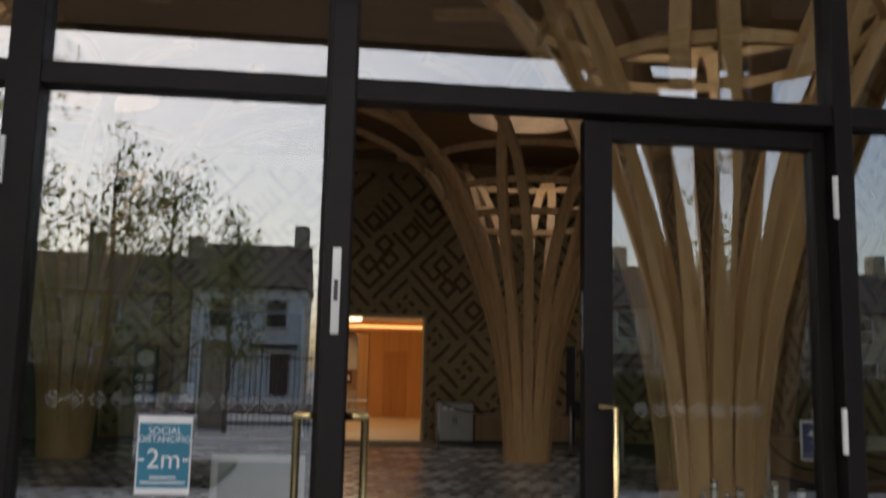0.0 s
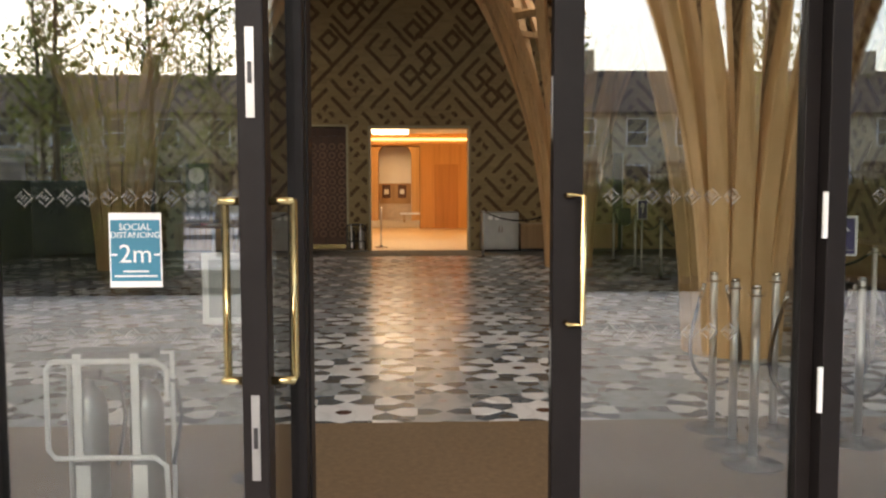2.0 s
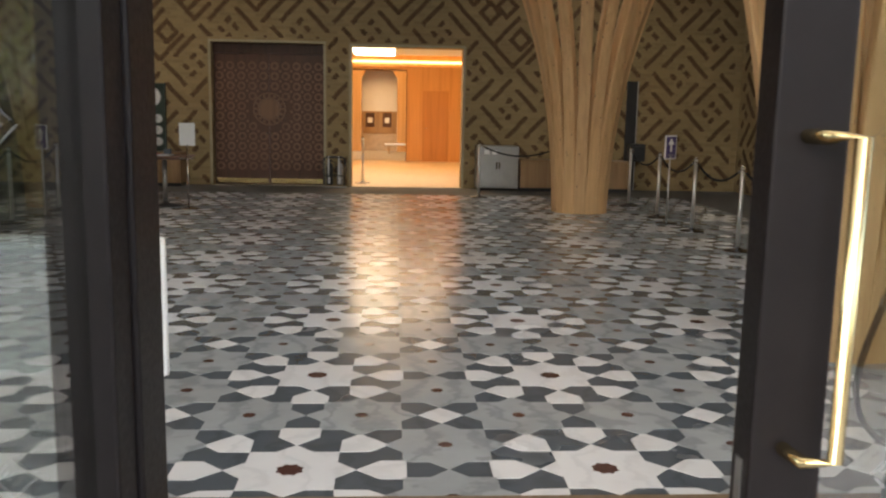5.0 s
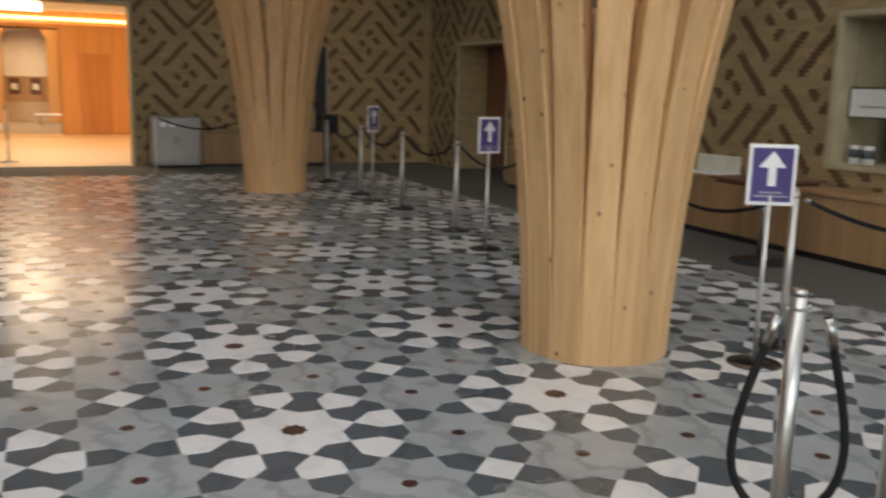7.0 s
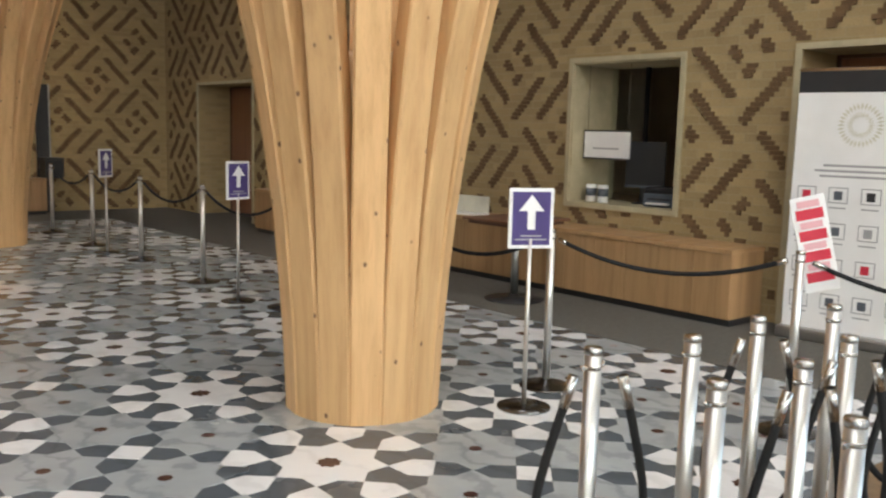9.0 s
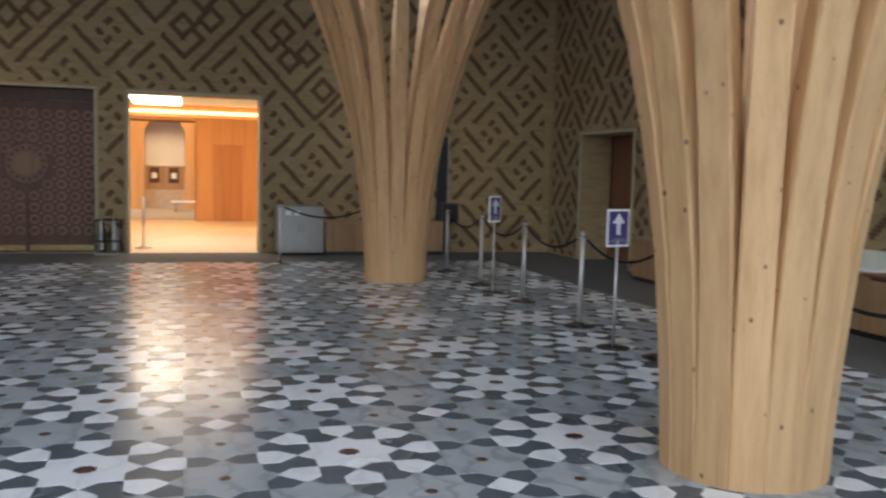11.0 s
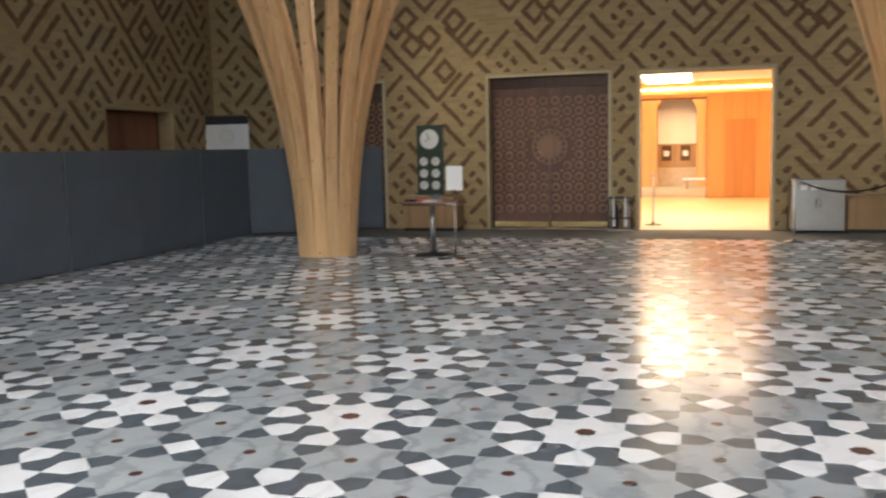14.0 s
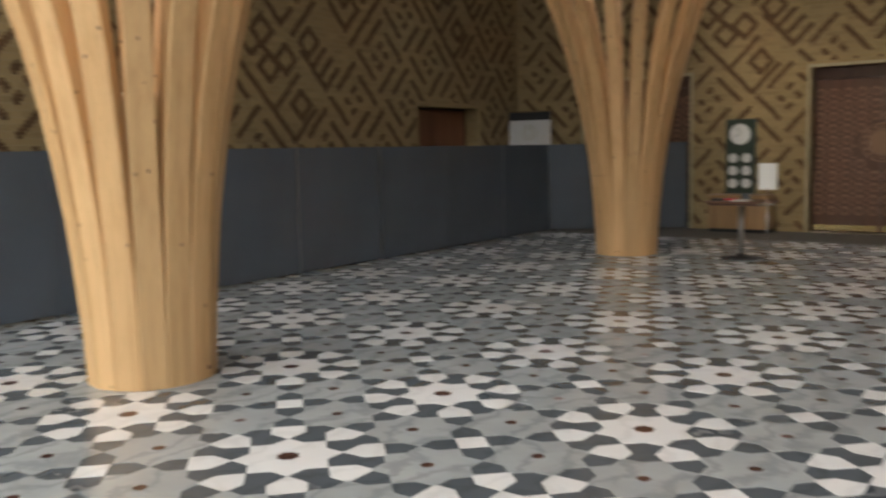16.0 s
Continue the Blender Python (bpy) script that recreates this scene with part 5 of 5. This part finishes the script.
# ---- pull-up banners ----
def banner(m, w, h, label, rows):
    t = thing("pull_up_banner", m, label, "banner", "pull-up banners")
    part("base", box(-w / 2 - 0.02, -0.10, 0, w / 2 + 0.02, 0.10, 0.09, 0.02), BRUSHED, t)
    part("sheet", box(-w / 2, -0.004, 0.09, w / 2, 0.004, h), PAPER, t, "white printed sheet")
    part("top_band", box(-w / 2, -0.006, h - 0.17, w / 2, -0.004, h - 0.015), BLACK, t, "black band")
    part("top_rail", box(-w / 2 - 0.005, -0.012, h - 0.015, w / 2 + 0.005, 0.012, h + 0.01, 0.004), STEEL, t)
    part("pole", lathe([(0.01, 0.08), (0.01, h)], 8), BRUSHED, t).location = (0, 0.03, 0)
    bm = bmesh.new()
    zc = h - 0.17 - 0.24
    for k in range(32):
        a = k * math.pi / 16
        for r0, r1 in ((0.05, 0.10), (0.11, 0.165)):
            q = [bm.verts.new((r * math.cos(a + d), -0.0055, zc + r * math.sin(a + d))) for r, d in ((r0, 0), ((r0 + r1) / 2, 0.07), (r1, 0), ((r0 + r1) / 2, -0.07))]
            bm.faces.new(q)
    part("emblem", bm, PALE_INK, t, "pale gold rosette emblem")
    for k, (z, wd) in enumerate(((zc - 0.30, 0.24), (zc - 0.34, 0.30), (zc - 0.38, 0.26))):
        part("text_line", box(-wd, -0.006, z - 0.008, wd, -0.004, z + 0.008), GREY_INK, t)
    for r in range(rows):
        for c in range(4):
            x, z = -w / 2 + w * (c + 0.5) / 4, zc - 0.52 - 0.27 * r
            ic = part("pictogram", box(-0.07 + x, -0.006, z - 0.06, 0.07 + x, -0.004, z + 0.06, 0.001), GREY_INK, t)
            part("pictogram_field", box(x - 0.062, -0.008, z - 0.052, x + 0.062, -0.006, z + 0.052), PAPER, ic)
            part("pictogram_mark", box(x - 0.03, -0.0095, z - 0.035, x + 0.03, -0.008, z + 0.03), (RED, SCREEN_GREY, BLACK, GREY_INK)[(r * 3 + c * (r + 1)) % 4], ic)
            part("caption_line", box(x - 0.06, -0.006, z - 0.10, x + 0.06, -0.004, z - 0.09), GREY_INK, t)
    return t


banner(pose(7.02, -1.66, 0.006, 0, 0, -82), 0.92, 2.05, "white pull-up banner with rows of hygiene pictograms", 4)
banner(pose(-8.28, 10.9, 0.006, 0, 0, 6), 0.90, 2.23, "white pull-up banner with a rosette behind the screens", 3)

# ---- grey screens along the west side ----
SEG = [(-7.26, -3.0 + 1.6 * k, -7.26, -3.0 + 1.6 * (k + 1)) for k in range(8)] + [(-7.26, 9.8, -6.2, 10.5), (-6.2, 10.5, -5.16, 11.12)]
for k, (x0, y0, x1, y1) in enumerate(SEG):
    L = math.hypot(x1 - x0, y1 - y0)
    a = math.degrees(math.atan2(y1 - y0, x1 - x0))
    t = thing("screen_panel", pose(x0, y0, 0.0025, 0, 0, a), "tall blue grey partition screen panel standing in a row", "screen", "grey screens")
    part("board", box(0.012, -0.018, 0.03, L - 0.012, 0.018, 1.57, 0.004), SCREEN_GREY, t)
    for u in (0.0, L - 0.014):
        part("edge_strip", box(u, -0.021, 0.0, u + 0.012, 0.021, 1.575), BRUSHED if k in (4, 7) else SCREEN_GREY, t)
    part("foot", box(0.15, -0.15, 0.0, 0.21, 0.12, 0.025, 0.004), SCREEN_GREY, t)

# ---- corridor things ----
t = thing("corridor_door", pose(1.68, 20.69, 0), "flush orange maple door in the corridor end wall", "door")
part("leaf", box(-0.395, -0.02, 0.01, 0.395, 0.0, 2.13, 0.004), MAPLE_DOOR, t)
part("handle", tube([(-0.33, -0.02, 1.0), (-0.33, -0.06, 1.0), (-0.21, -0.06, 1.0)], 0.01, 8), STEEL, t)
t = thing("ceiling_light", pose(-0.05, 14.6, 2.84), "long bright recessed corridor ceiling light", "light")
part("frame", box(-0.52, -1.3, 0.0, 0.52, 1.3, 0.06, 0.01), WHITE, t)
part("diffuser", box(-0.48, -1.25, -0.006, 0.48, 1.25, 0.0), TUBE, t, "glowing warm diffuser")
for k, (x0, x1) in enumerate(((-2.9, -0.80), (0.54, 2.7))):
    structure(f"hall_pier_{k + 1}", box(x0, 27.2, 0, x1, 27.9, 5.0), WARM_PANEL, "warm timber pier beside the white hall niche")
bm = prism([(-0.80, 2.74), (-0.62, 3.02), (0.36, 3.02), (0.54, 2.74), (0.54, 3.6), (-0.80, 3.6)], 0, 0.5)
bm.transform(pose(0, 27.75, 0, 90, 0, 0))
structure("hall_niche_head", bm, WARM_PANEL, "timber head with cut corners over the hall niche")
t = thing("hall_lower_panel", pose(-0.13, 27.95, 0), "brown wood panelling with two dark framed niches", "panel")
part("panel", box(-0.66, -0.06, 0.66, 0.66, 0.04, 1.50, 0.004), OAK, t)
part("plinth", box(-0.66, -0.04, 0.0, 0.66, 0.04, 0.655, 0.004), plain("tan_plinth_paint", (0.52, 0.40, 0.28), 0.7), t, "tan plinth")
for x in (-0.36, 0.29):
    n_ = part("niche", box(x - 0.17, -0.075, 0.90, x + 0.17, -0.06, 1.44, 0.004), WALNUT, t)
    part("plate", box(x - 0.09, -0.085, 1.06, x + 0.09, -0.075, 1.26), PAPER, n_)
t = thing("low_bench", pose(0.75, 25.6, 0), "long pale low bench on the hall carpet", "bench")
part("top", box(-0.65, -0.2, 0.30, 0.65, 0.2, 0.36, 0.006), WHITE, t)
for x in (-0.5, 0.5):
    part("leg", box(x - 0.03, -0.15, 0.0, x + 0.03, 0.15, 0.30), OAK, t)


# ---- inlaid floor ----
T_ = P * 0.2071
A_ = T_ / math.sqrt(2)


def star(t, turn=0.0):
    a, out = t / math.sqrt(2), []
    k = a * (math.sqrt(2) - 1)
    for q in range(4):
        c, s = math.cos(q * math.pi / 2 + turn), math.sin(q * math.pi / 2 + turn)
        for x, y in ((a, -k), (t, 0.0), (a, k), (a, a)):
            out.append((x * c - y * s, x * s + y * c))
    return out


def house(turn):
    c, s = math.cos(turn), math.sin(turn)
    w, r0, r1, r2 = 0.071 * P, 0.2075 * P, 0.283 * P, 0.366 * P
    return [(x * c - y * s, x * s + y * c) for x, y in ((r0, 0), (r1, -w), (r2, -w), (r2, w), (r1, w))]


def rosette(r):
    return [(r * (1 if k % 2 else 0.8) * math.cos(k * math.pi / 8), r * (1 if k % 2 else 0.8) * math.sin(k * math.pi / 8)) for k in range(16)]


D_ = 0.083 * P
UNIT = [("star_tile", star(T_), MARBLE_W, 0, 0, 0.0), ("star_centre", rosette(0.046 * P), MARBLE_R, 0, 0, 0.001), ("diamond_tile", [(D_, 0), (0, D_), (-D_, 0), (0, -D_)], MARBLE_W, 0.5, 0.5, 0.0)]
for k in range(8):
    UNIT.append(("pentagon_tile", house(k * math.pi / 4), MARBLE_W, 0, 0, 0.0))
for gx, gy in ((0.5, 0.2071), (0.5, -0.2071), (0.2071, 0.5), (-0.2071, 0.5)):
    UNIT.append(("grey_star_tile", star(T_), MARBLE_G, gx, gy, 0.0))
    UNIT.append(("star_centre", rosette(0.027 * P), MARBLE_R, gx, gy, 0.001))

REST = {}
XMIN, XMAX, YMIN, YMAX = X_L + 0.02, 5.69, -2.895, 9.69
for n, (name, poly, mat, ux, uy, up) in enumerate(UNIT):
    me = bpy.data.meshes.new(name)
    b_ = prism(poly, -0.004, 0.0025 + up)
    b_.to_mesh(me)
    b_.free()
    me.materials.append(mat)
    for i in range(-7, 6):
        for j in range(-4, 9):
            x, y = (i + ux) * P, (j + uy) * P
            pts = [(x + px, y + py) for px, py in poly]
            if all(XMIN < px < XMAX and YMIN < py < YMAX for px, py in pts):
                if -1 <= i <= 2 and -2 <= j <= 1:
                    ob = new(name, me)
                    ob.parent = floor
                    ob.location = (x, y, 0)
                    continue
            else:
                pts = [(min(max(px, XMIN), XMAX), min(max(py, YMIN), YMAX)) for px, py in pts]
                if max(p[0] for p in pts) - min(p[0] for p in pts) < 0.01 or max(p[1] for p in pts) - min(p[1] for p in pts) < 0.01:
                    continue
                clean = [p for k, p in enumerate(pts) if (abs(p[0] - pts[k - 1][0]) + abs(p[1] - pts[k - 1][1])) > 1e-5]
                pts = clean
                if len(pts) < 3:
                    continue
            REST.setdefault((mat.name, up), []).append(pts)
for (mname, up), polys in REST.items():
    verts, faces = [], []
    for pts in polys:
        base = len(verts)
        n = len(pts)
        verts += [(x, y, -0.004) for x, y in pts] + [(x, y, 0.0025 + up) for x, y in pts]
        faces.append(tuple(range(base + n, base + 2 * n)))
        faces += [(base + k, base + (k + 1) % n, base + n + (k + 1) % n, base + n + k) for k in range(n)]
    me = bpy.data.meshes.new("floor_inlay")
    me.from_pydata(verts, [], faces)
    me.materials.append(bpy.data.materials[mname])
    ob = new("floor_inlay", me)
    ob.parent = floor
    ob["kind"] = "stuff"
